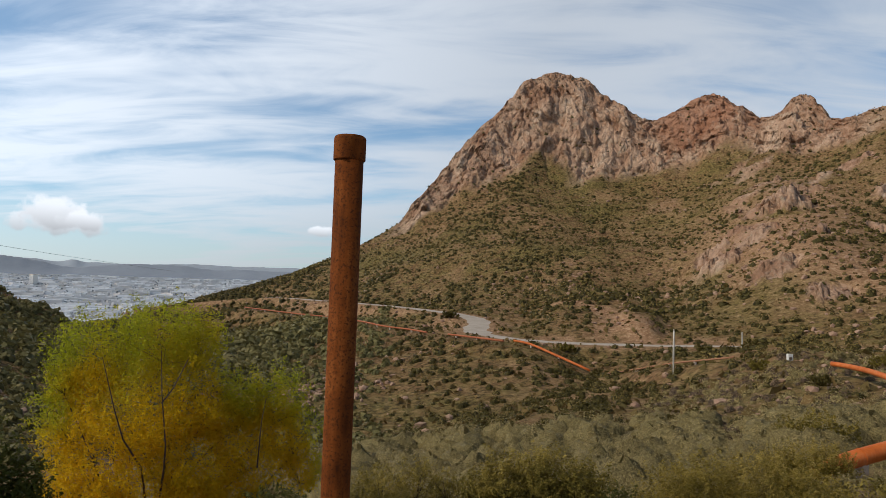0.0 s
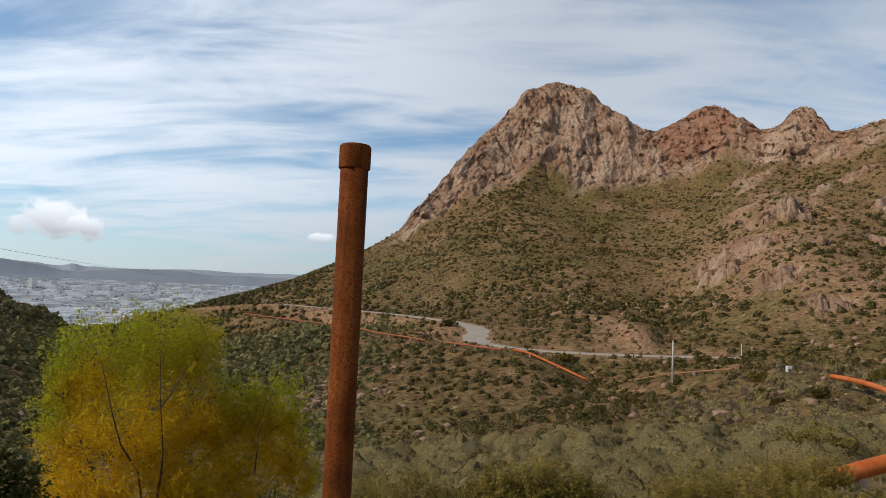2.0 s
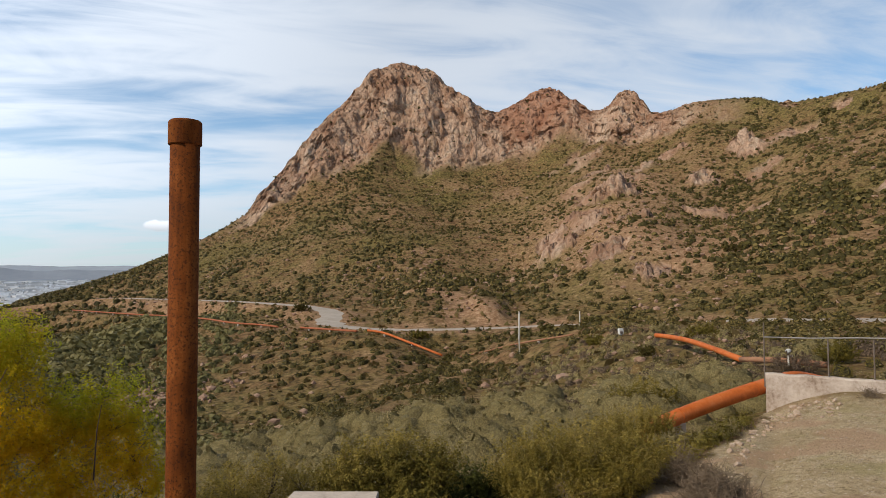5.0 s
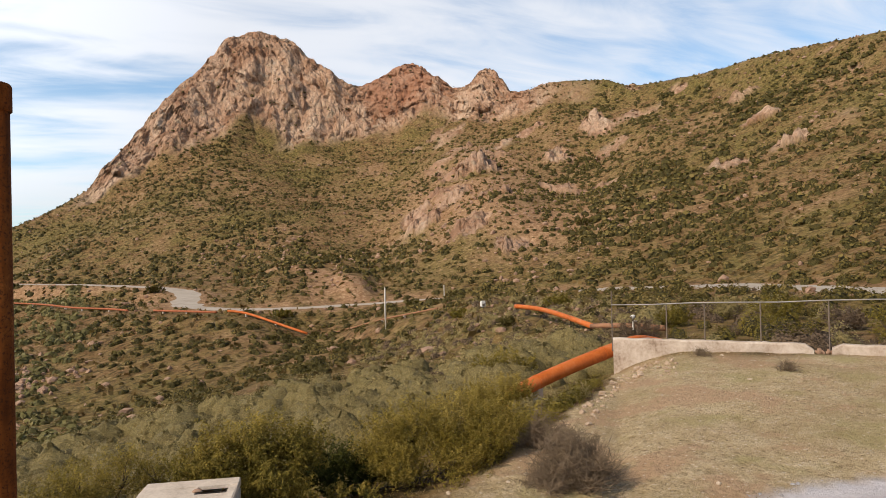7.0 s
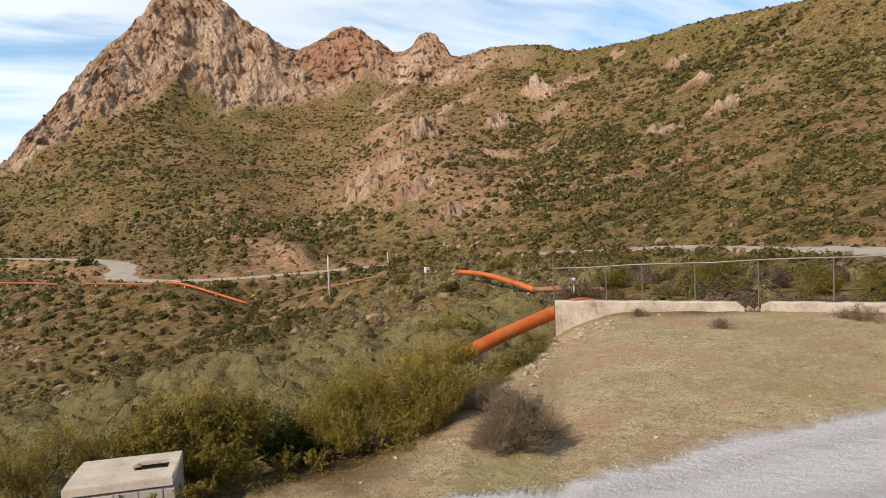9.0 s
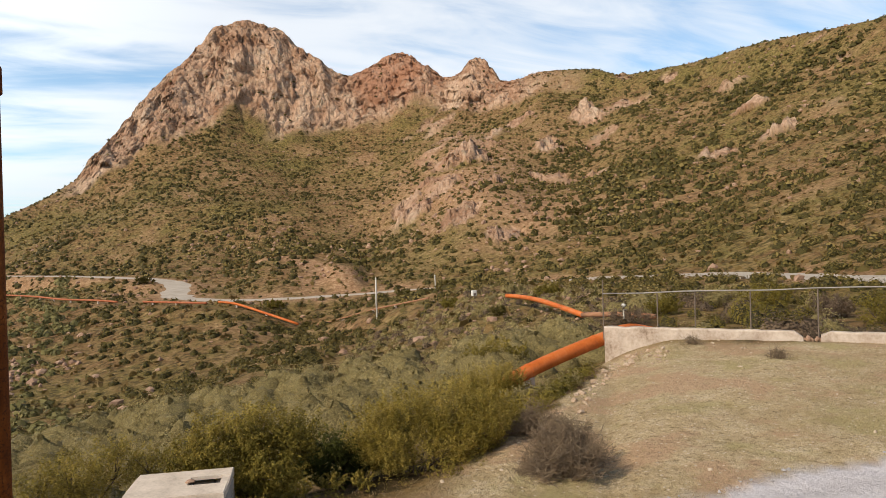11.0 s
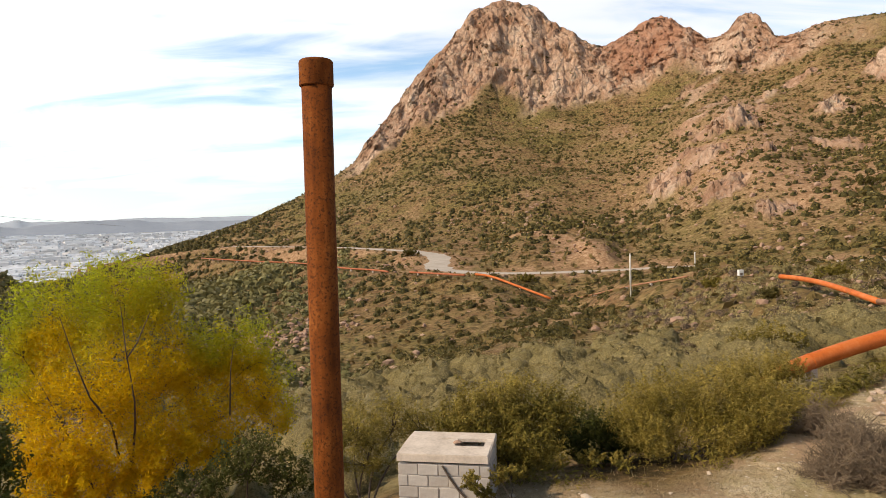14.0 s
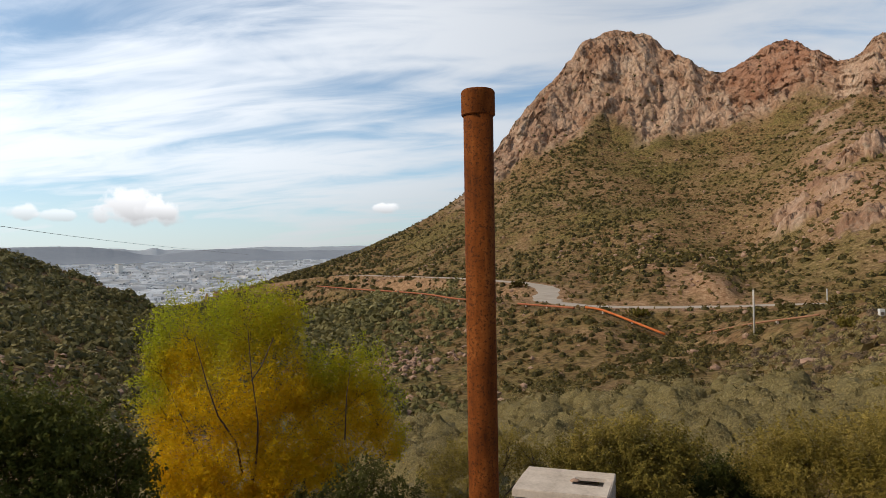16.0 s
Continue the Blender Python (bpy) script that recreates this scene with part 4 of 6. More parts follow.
def build_town():
    rng = np.random.default_rng(5)
    n = 6000
    h = np.radians(rng.uniform(-44, -11, n))
    d = np.sqrt(rng.uniform(1500 ** 2, 4400 ** 2, n))
    big = rng.uniform(0, 1, n) ** 4
    w, l = 8 + 70 * big * rng.uniform(0.4, 1, n), 7 + 26 * big
    t = 4 + 4 * rng.uniform(0, 1, n) + 5 * big
    x, y = d * np.sin(h), d * np.cos(h)
    ds, zs = land_lines(np.degrees(h))
    z = hermite(ds, zs, d)
    a = rng.uniform(-0.25, 0.25, n) + 0.3
    ca, sa = np.cos(a), np.sin(a)
    V = []
    for sx, sy, k in ((-1, -1, 0), (1, -1, 0), (1, 1, 0), (-1, 1, 0), (-1, -1, 1), (1, -1, 1), (1, 1, 1), (-1, 1, 1)):
        u, v = sx * w / 2, sy * l / 2
        V.append(np.stack([x + u * ca - v * sa, y + u * sa + v * ca, z - 1 + k * (t + 1)], 1))
    V = np.stack(V, 1).reshape(-1, 3)
    q = np.array([(0, 1, 5, 4), (1, 2, 6, 5), (2, 3, 7, 6), (3, 0, 4, 7), (4, 5, 6, 7)])
    F = (np.arange(n)[:, None, None] * 8 + q[None]).reshape(-1, 4)
    m, nt, bsdf, N, L = material("town_walls")
    isl = N("ShaderNodeNewGeometry").outputs["Random Per Island"]
    L(ramp(nt, isl, [(0.0, (0.50, 0.49, 0.48)), (0.4, (0.63, 0.62, 0.61)), (0.75, (0.80, 0.80, 0.80)), (1.0, (0.90, 0.90, 0.90))]), bsdf.inputs["Base Color"])
    tagged(new("town_buildings", mesh_arrays("town_buildings", V, F, m)), "hazy town of pale low buildings and sheds on the plain", "town", kind="stuff")
    # trees between the houses
    k = 1500
    h, d = np.radians(rng.uniform(-44, -11, k)), np.sqrt(rng.uniform(1400 ** 2, 4400 ** 2, k))
    ds, zs = land_lines(np.degrees(h))
    c = np.stack([d * np.sin(h), d * np.cos(h), hermite(ds, zs, d) + 3], 1)
    c = (c[:, None, :] + rng.normal(size=(k, 4, 3)) * np.array([5, 5, 1.5])).reshape(-1, 3)
    v, f = leaf_quads(rng, c, 4.5)
    # haze over the town is put into this grey leaf colour
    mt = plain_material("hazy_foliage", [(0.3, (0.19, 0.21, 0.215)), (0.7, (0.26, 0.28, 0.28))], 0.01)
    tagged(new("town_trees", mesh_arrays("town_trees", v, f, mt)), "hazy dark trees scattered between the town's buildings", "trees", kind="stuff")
    # one tall block
    hx, hy = plan(-31.0, 3300)
    zt = float(hermite(*land_lines(np.array([-31.0])), np.array([3300.0]))[0])
    tower = thing("tower_block", (hx, hy, zt), "tall white office block standing over the low town", "building", turn=-30)
    part("wall", box(bmesh.new(), -13, -10, -2, 13, 10, 40), WHITE, tower)
    part("roof", box(bmesh.new(), -13.6, -10.6, 40, 13.6, 10.6, 42), CONCRETE, tower)
    for f_ in range(9):
        win = bmesh.new()
        box(win, -11, -10.4, 3 + f_ * 4, 11, -9.9, 5 + f_ * 4)
        part("window_band", win, HAZE_HILL, tower)


build_town()


# ---- growth on the slopes ----
def scatter(rng, n, h0, h1, d0, d1):
    h = np.radians(rng.uniform(h0, h1, n))
    d = np.sqrt(rng.uniform(d0 ** 2, d1 ** 2, n))
    return d * np.sin(h), d * np.cos(h)


def shrub_field(name, rng, x, y, z, r, leaves, leaf, mat, label, category, tall=0.8, tones=None, kind="stuff", hollow=0.6, aspect=0.8, core=None):
    """Many shrubs in one mesh, each a loose clump of leaf sprays on the ground."""
    n = len(x)
    b = in_ball(rng, n * leaves, hollow).reshape(n, leaves, 3)
    b[..., 2] = np.abs(b[..., 2]) * tall
    lump = 1 + 0.35 * np.sin(b[..., 0] * 5 + x[:, None]) * np.cos(b[..., 1] * 5 + y[:, None])
    c = np.stack([x, y, z], 1)[:, None, :] + b * (r[:, None] * lump)[..., None] * np.array([1, 1, 1.0])
    c[..., 2] += 0.12 * r[:, None]
    v, f = leaf_quads(rng, c.reshape(-1, 3), np.repeat(r * leaf, leaves), aspect, 0.3, facing=(b + np.array([0, 0, 0.15])).reshape(-1, 3), loose=0.2)
    tones = tones if tones is not None else rng.uniform(0, 1, n)
    tone = np.repeat(tones, leaves * 4)
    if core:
        # dense heart of twigs inside the leaves: lumpy dome, coloured dark for shade
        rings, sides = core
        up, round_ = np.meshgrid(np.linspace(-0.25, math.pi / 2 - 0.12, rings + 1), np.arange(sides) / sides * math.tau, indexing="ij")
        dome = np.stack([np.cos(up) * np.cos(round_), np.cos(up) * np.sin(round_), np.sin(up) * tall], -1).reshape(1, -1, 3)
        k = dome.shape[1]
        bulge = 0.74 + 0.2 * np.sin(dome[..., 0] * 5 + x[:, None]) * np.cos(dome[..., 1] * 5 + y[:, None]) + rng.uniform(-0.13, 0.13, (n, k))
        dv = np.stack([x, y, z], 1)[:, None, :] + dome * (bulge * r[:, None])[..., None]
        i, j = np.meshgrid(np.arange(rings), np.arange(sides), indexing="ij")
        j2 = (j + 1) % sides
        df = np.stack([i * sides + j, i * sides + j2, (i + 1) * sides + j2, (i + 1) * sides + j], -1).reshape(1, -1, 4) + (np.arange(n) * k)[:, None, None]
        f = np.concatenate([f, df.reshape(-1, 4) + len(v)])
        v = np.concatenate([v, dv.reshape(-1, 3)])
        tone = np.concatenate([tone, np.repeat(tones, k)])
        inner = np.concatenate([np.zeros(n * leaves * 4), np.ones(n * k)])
    else:
        inner = np.zeros(len(tone))
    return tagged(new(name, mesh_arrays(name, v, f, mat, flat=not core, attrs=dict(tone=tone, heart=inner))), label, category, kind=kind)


def build_slopes():
    rng = np.random.default_rng(11)
    # mountain and valley slopes
    x, y = scatter(rng, 67000, -44, 66, 36, 470)
    z, rock, soil, road = land(x, y)
    h, d = np.degrees(np.arctan2(x, y)), np.hypot(x, y)
    ds, _ = land_lines(h)
    patch = fbm(x, y, 34, 4, 101)
    chance = 0.26 + 0.34 * smooth(-0.15, 0.45, patch)
    rd, _ = polyline_distance(x, y, RAVINE)
    chance = chance + 0.5 * np.exp(-(rd / 14) ** 2)
    sd, _ = polyline_distance(x, y, SPUR)
    chance = chance * (1 - 0.3 * np.exp(-(sd / 24) ** 2)) + 0.22 * (1 - smooth(120, 185, d)) + 0.25 * smooth(-14, -10, h) * (1 - smooth(-1, 3, h)) * smooth(100, 120, d) * (1 - smooth(200, 240, d))
    chance = chance + 0.6 * smooth(-7, -14, h) + 0.12 * smooth(30, 44, h) + (0.35 + 0.5 * (1 - smooth(3, 8, h))) * smooth(-3, 4, d - ds[:, 6]) * (1 - smooth(4, 14, d - ds[:, 7])) * (1 - smooth(14, 20, h)) + 0.12 * (1 - smooth(ds[:, 9] - 12, ds[:, 9] - 2, d)) * smooth(24, 30, h)
    chance = chance * (1 - 0.5 * smooth(15, 18, h) * (1 - smooth(36, 39, h)) * (1 - smooth(84, 96, d)))
    chance = chance + 0.55 * np.exp(-((d - ds[:, 7]) / 7) ** 2) * smooth(2, 6, h) * (1 - smooth(16, 19, h))
    chance = chance * (1 - 0.82 * smooth(0.15, 0.6, rock)) * (1 - 0.5 * soil)
    clear = np.min([polyline_distance(x, y, run)[0] for run in PIPE_RUNS[1:]], axis=0)
    qd, _ = polyline_distance(x, y, ROAD)
    chance = chance * (1 - 0.55 * np.exp(-np.maximum(ds[:, 12] - d, 0) / 45) * smooth(36, 44, h))
    chance = chance * smooth(2, 10, qd + 5 * smooth(25, 30, h)) * (0.62 + 0.5 * smooth(-0.3, 0.3, fbm(x, y, 14, 3, 119)))
    keep = (rng.uniform(0, 1, len(x)) < chance * 0.9) & (road < 0.05) & (d < ds[:, 12] - 1) & (clear > 1.6 + 1.6 * smooth(70, 100, d)) & ((d > 52) | ((h > 17) & (h < 37) & (d > ds[:, 6] - 12)))
    x, y, z, d, h, patch = x[keep], y[keep], z[keep], d[keep], h[keep], patch[keep]
    r = rng.uniform(0.55, 1.25, len(x)) ** 1.3 * (1 + 0.35 * smooth(0, 0.5, patch))
    tone = np.clip(0.3 + 0.5 * fbm(x, y, 60, 3, 7) + rng.normal(0, 0.3, len(x)), 0, 1)
    crest = land_lines(h)[0][:, 12]
    r = r * (1 + 0.25 * smooth(-6, -14, h)) * (0.55 + 0.2 * smooth(50, 75, d) + 0.33 * smooth(100, 150, d)) * (0.7 + 0.3 * smooth(4, 25, crest - d))
    left = ((h < -23) & (d < 300)) | ((h < -4) & (d < 205))
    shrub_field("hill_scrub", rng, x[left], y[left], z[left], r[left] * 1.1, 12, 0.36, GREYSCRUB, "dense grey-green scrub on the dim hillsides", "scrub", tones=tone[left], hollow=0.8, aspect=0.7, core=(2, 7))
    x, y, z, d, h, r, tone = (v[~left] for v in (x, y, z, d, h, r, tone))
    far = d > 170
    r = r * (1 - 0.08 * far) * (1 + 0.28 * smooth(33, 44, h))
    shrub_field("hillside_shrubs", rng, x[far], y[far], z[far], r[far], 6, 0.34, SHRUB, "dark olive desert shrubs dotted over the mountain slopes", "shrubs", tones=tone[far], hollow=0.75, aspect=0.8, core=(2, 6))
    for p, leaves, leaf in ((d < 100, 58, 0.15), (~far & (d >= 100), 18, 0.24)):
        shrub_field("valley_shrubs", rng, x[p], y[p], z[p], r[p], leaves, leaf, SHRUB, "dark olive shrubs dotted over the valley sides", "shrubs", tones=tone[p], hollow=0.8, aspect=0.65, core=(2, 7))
    # grass tussocks between them
    x, y = scatter(rng, 42000, -44, 66, 50, 430)
    z, rock, soil, road = land(x, y)
    keep = (rng.uniform(0, 1, len(x)) < 0.75 * (1 - rock)) & (road < 0.05)
    x, y, z = x[keep], y[keep], z[keep]
    tone = np.clip(0.6 + 0.9 * fbm(x, y, 30, 3, 27) + rng.normal(0, 0.2, len(x)), 0, 1)
    shrub_field("dry_tussocks", rng, x, y, z, rng.uniform(0.25, 0.65, len(x)), 2, 0.9, TUSSOCK, "dry yellow-brown grass tussocks on the slopes", "grass", tall=0.6, tones=tone)
    # grey-green scrub on the near bank
    x, y = scatter(rng, 5200, -44, 66, 15, 64)
    z, rock, soil, road = land(x, y)
    h, d = np.degrees(np.arctan2(x, y)), np.hypot(x, y)
    ds, _ = land_lines(h)
    keep = (d > ds[:, 5] - 1.0) & (d < ds[:, 6] + 2 - 5 * smooth(18, 26, h) * (1 - smooth(36, 40, h)) - 30 * smooth(38, 40, h)) & (rng.uniform(0, 1, len(x)) < 0.25 + 0.16 * fbm(x, y, 9, 2, 51))
    pd, _ = polyline_distance(x, y, PIPE_NEAR)
    keep &= (pd > 1.9) & ~((h > 24) & (h < 40) & (d < 27))
    x, y, z, d, h = x[keep], y[keep], z[keep], d[keep], h[keep]
    r = 0.55 + 1.2 * rng.uniform(0, 1, len(x)) ** 1.4
    tone = np.clip(0.35 + 0.5 * fbm(x, y, 12, 3, 61) + rng.normal(0, 0.3, len(x)), 0, 1)
    for p, leaves, leaf in ((d < 34, 820, 0.034), (d >= 34, 300, 0.052)):
        shrub_field("bank_scrub", rng, x[p], y[p], z[p], r[p], leaves, leaf, MESQUITE, "soft grey-green scrub covering the near bank", "scrub", tall=0.8, tones=tone[p], hollow=0.75, aspect=0.34, core=(4, 9))


def build_spur_scrub():
    """Low dry scrub and stones on the hump under the pipeline."""
    rng = np.random.default_rng(53)
    x, y = scatter(rng, 2600, 17, 38, 40, 84)
    z, rock, soil, road = land(x, y)
    h, d = np.degrees(np.arctan2(x, y)), np.hypot(x, y)
    pd = np.min([polyline_distance(x, y, run)[0] for run in PIPE_RUNS[:4]], axis=0)
    keep = (pd > 0.9) & (road < 0.02) & (rng.uniform(0, 1, len(x)) < 0.40 + 0.5 * fbm(x, y, 7, 3, 401))
    x, y, z = x[keep], y[keep], z[keep]
    n = len(x)
    r = rng.uniform(0.22, 0.62, n)
    sort = rng.uniform(0, 1, n)
    tone = np.clip(rng.normal(0.4, 0.3, n), 0, 1)
    for p, mat, label in ((sort < 0.4, DRYSCRUB, "low grey-brown leafless scrub under the pipeline"), (sort >= 0.4, MESQUITE, "low grey-green scrub under the pipeline")):
        shrub_field("spur_scrub", rng, x[p], y[p], z[p], r[p], 64, 0.15, mat, label, "scrub", tall=0.85, tones=tone[p], hollow=0.75, aspect=0.5, core=(2, 7))
    x, y = scatter(rng, 420, 20, 38, 42, 80)
    z, *_ = land(x, y)
    stones("spur_stones", rng, x, y, z, 0.06 + 0.36 * rng.uniform(0, 1, 420) ** 4, STONE, "pale pinkish stones among the scrub under the pipeline")


def build_flat_scrub():
    rng = np.random.default_rng(19)
    x, y = scatter(rng, 1500, 37, 66, 28.5, 98)
    z, rock, soil, road = land(x, y)
    h, d = np.degrees(np.arctan2(x, y)), np.hypot(x, y)
    ds, _ = land_lines(h)
    patch = fbm(x, y, 10, 3, 301)
    pd = np.minimum(polyline_distance(x, y, PIPE_NEAR)[0], polyline_distance(x, y, PIPE_MID)[0])
    keep = (rng.uniform(0, 1, len(x)) < 0.24 + 0.4 * patch) & (pd > 1.8) & (d < ds[:, 9] - 4) & (road < 0.02)
    x, y, z, d, patch = x[keep], y[keep], z[keep], d[keep], patch[keep]
    n = len(x)
    low = 1 - 0.6 * smooth(52, 66, d)
    r = (0.5 + 0.9 * rng.uniform(0, 1, n) ** 1.6) * low
    kind_ = rng.uniform(0, 1, n) + 0.4 * patch
    tone = np.clip(rng.normal(0.3, 0.25, n), 0, 1)
    for pick, name, mat, label in ((kind_ < 0.35, "dry_scrub", DRYSCRUB, "grey-brown leafless scrub behind the low wall"), ((kind_ >= 0.35) & (kind_ < 0.7), "grey_scrub", MESQUITE, "grey-green scrub behind the low wall"), (kind_ >= 0.7, "green_scrub", GREEN, "olive-green bushes on the flat behind the low wall")):
        for near, leaves, leaf in ((d < 48, 760, 0.042), (d >= 48, 240, 0.075)):
            p = pick & near
            shrub_field(name, rng, x[p], y[p], z[p], r[p], leaves, leaf, mat, label, "scrub", tall=1.0, tones=tone[p] * 0.4, hollow=0.8, core=(4, 10))


def build_wall_growth():
    """Low brownish dry growth in a strip behind the low wall."""
    rng = np.random.default_rng(31)
    x, y = scatter(rng, 900, 38.5, 66, 27.5, 37)
    z, *_ = land(x, y)
    pd = np.minimum(polyline_distance(x, y, PIPE_NEAR)[0], polyline_distance(x, y, PIPE_MID)[0])
    keep = (pd > 0.7) & (rng.uniform(0, 1, len(x)) < 0.75 + 0.5 * fbm(x, y, 5, 2, 411)) & (np.hypot(x, y) * np.cos(np.arctan2(x, y) - radians(49.5)) > 26.2)
    x, y, z = x[keep], y[keep], z[keep]
    n = len(x)
    shrub_field("wall_growth", rng, x, y, z, rng.uniform(0.22, 0.55, n), 70, 0.12, DRYSCRUB, "low brownish dry growth behind the low wall", "scrub", tall=1.1, tones=np.clip(rng.normal(0.5, 0.25, n), 0, 1), hollow=0.6, aspect=0.35, core=(2, 7))


def build_rim_weeds():
    rng = np.random.default_rng(29)
    x, y = scatter(rng, 5200, 2, 37, 9, 24)
    z, *_ = land(x, y)
    h, d = np.degrees(np.arctan2(x, y)), np.hypot(x, y)
    ds, _ = land_lines(h)
    past = d - ds[:, 4]
    keep = (past > -0.5) & (past < 4.5) & (rng.uniform(0, 1, len(x)) < (0.30 + 0.5 * smooth(-0.3, 0.8, past)) * (1 - 0.85 * smooth(10, 13, h) * (1 - smooth(30, 32, h)) * smooth(0.1, 0.7, past))) & ~((h < 9) & (d < 12.2)) & ((past > 0.7) | (h < 9) | (rng.uniform(0, 1, len(x)) < 0.4))
    x, y, z, past = x[keep], y[keep], z[keep], past[keep]
    r = rng.uniform(0.10, 0.30, len(x)) * (0.5 + smooth(-0.5, 1.2, past))
    tone = np.clip(0.15 + 0.35 * fbm(x, y, 1.5, 2, 333), 0, 1)
    shrub_field("rim_weeds", rng, x, y, z, r, 36, 0.19, GREEN, "low weeds and grass tufts along the yard's rim", "weeds", tall=1.1, tones=tone, hollow=0.3, aspect=0.28)


def build_boulders():
    rng = np.random.default_rng(23)
    x, y = scatter(rng, 26000, -42, 64, 55, 430)
    z, rock, soil, road = land(x, y)
    d = np.hypot(x, y)
    spot = smooth(0.10, 0.45, fbm(x, y, 26, 4, 131)) * 0.5 + 0.05 + 0.25 * soil + 0.3 * rock
    sd, _ = polyline_distance(x, y, SPUR)
    spot = spot + 0.3 * np.exp(-(sd / 22) ** 2)
    px, py = plan(-9.5, 112)
    spot = spot + 1.6 * np.exp(-(np.hypot(x - px, y - py) / 11) ** 2)
    keep = (rng.uniform(0, 1, len(x)) < spot * 0.6) & (road < 0.05)
    stones("hillside_stones", rng, x[keep], y[keep], z[keep], rng.uniform(0.3, 0.95, keep.sum()) ** 1.9, STONE, "pale pinkish boulders and rubble on the slopes")
    # the boulder heap on the valley side
    qx, qy = rng.normal(px, 3.0, 260), rng.normal(py, 7.0, 260)
    qz, *_ = land(qx, qy)
    stones("boulder_heap", rng, qx, qy, qz, rng.uniform(0.15, 0.75, 260) ** 1.3, STONE, "heap of pinkish boulders on the valley side")
    # rubble at the yard's rim and on it
    x, y = scatter(rng, 5200, 2, 64, 8, 26)
    z, *_ = land(x, y)
    h, d = np.degrees(np.arctan2(x, y)), np.hypot(x, y)
    ds, _ = land_lines(h)
    rim = np.exp(-((d - ds[:, 4] + 0.6) / 0.9) ** 2)
    keep = (rng.uniform(0, 1, len(x)) < 0.05 + 0.06 * rim * smooth(26, 34, h) * (1 - smooth(41, 44, h)) + 0.12 * rim) & (d < ds[:, 4] + 1.5) & (gravel_share(x, y) < 0.1)
    rh = rng.uniform(35.5, 43, 200)
    edge = curve1([p[0] for p in YARD_EDGE], [p[1] for p in YARD_EDGE], rh)
    rd = edge - 1.0 - 3.2 * rng.uniform(0, 1, 200) ** 1.4
    qx, qy = rd * np.sin(np.radians(rh)), rd * np.cos(np.radians(rh))
    qz, *_ = land(qx, qy)
    stones("corner_rubble", rng, qx, qy, qz, rng.uniform(0.2, 1, 200) ** 4 * 0.09 + 0.018, RUBBLE, "pale broken rubble beside the low wall's end")
    stones("yard_stones", rng, x[keep], y[keep], z[keep], (rng.uniform(0.15, 1, keep.sum()) ** 4 * 0.07 + 0.012), PALE_STONE, "small pale stones on the trodden yard and its rim")


def stones(name, rng, x, y, z, r, mat, label):
    bm = bmesh.new()
    bmesh.ops.create_icosphere(bm, subdivisions=1, radius=1.0)
    bm.verts.ensure_lookup_table()
    base = np.array([tuple(v.co) for v in bm.verts])
    tri = np.array([[v.index for v in f.verts] for f in bm.faces])
    bm.free()
    n, k = len(x), len(base)
    s = rng.uniform(0.55, 1.25, (n, 1, 3)) * np.array([1, 1, 0.7])
    jit = rng.uniform(0.72, 1.22, (n, k, 1))
    a = rng.uniform(0, math.tau, n)[:, None]
    p = base[None] * s * jit
    px, py = p[..., 0] * np.cos(a) - p[..., 1] * np.sin(a), p[..., 0] * np.sin(a) + p[..., 1] * np.cos(a)
    v = np.stack([x[:, None] + px * r[:, None], y[:, None] + py * r[:, None], z[:, None] + (p[..., 2] + 0.25) * r[:, None]], -1).reshape(-1, 3)
    f = (np.arange(n)[:, None, None] * k + tri[None]).reshape(-1, 3)
    tagged(new(name, mesh_arrays(name, v, f, mat, corners=3)), label, "stones", kind="stuff")


TUSSOCK = leaf_material("tussock_grass", (0.17, 0.105, 0.036), (0.30, 0.195, 0.078), (0.12, 0.10, 0.030))
STONE = plain_material("pinkish_stone", [(0.3, (0.22, 0.125, 0.078)), (0.5, (0.36, 0.225, 0.15)), (0.7, (0.48, 0.335, 0.24))], 0.6, relief=0.5, distance=0.1)
PALE_STONE = plain_material("pale_stone", [(0.3, (0.36, 0.27, 0.19)), (0.5, (0.52, 0.41, 0.305)), (0.7, (0.64, 0.53, 0.415))], 5, relief=0.4, distance=0.02)
RUBBLE = plain_material("tan_rubble", [(0.3, (0.30, 0.20, 0.13)), (0.5, (0.46, 0.34, 0.24)), (0.7, (0.62, 0.50, 0.39))], 2.5, relief=0.4, distance=0.02)
DRYSCRUB = leaf_material("dry_scrub", (0.11, 0.075, 0.05), (0.25, 0.175, 0.12), (0.32, 0.225, 0.13), shade_heart_dark=(0.08, 0.055, 0.035), shade_heart_light=(0.17, 0.12, 0.075))
build_slopes()
build_spur_scrub()
build_flat_scrub()
build_wall_growth()
build_rim_weeds()
build_boulders()


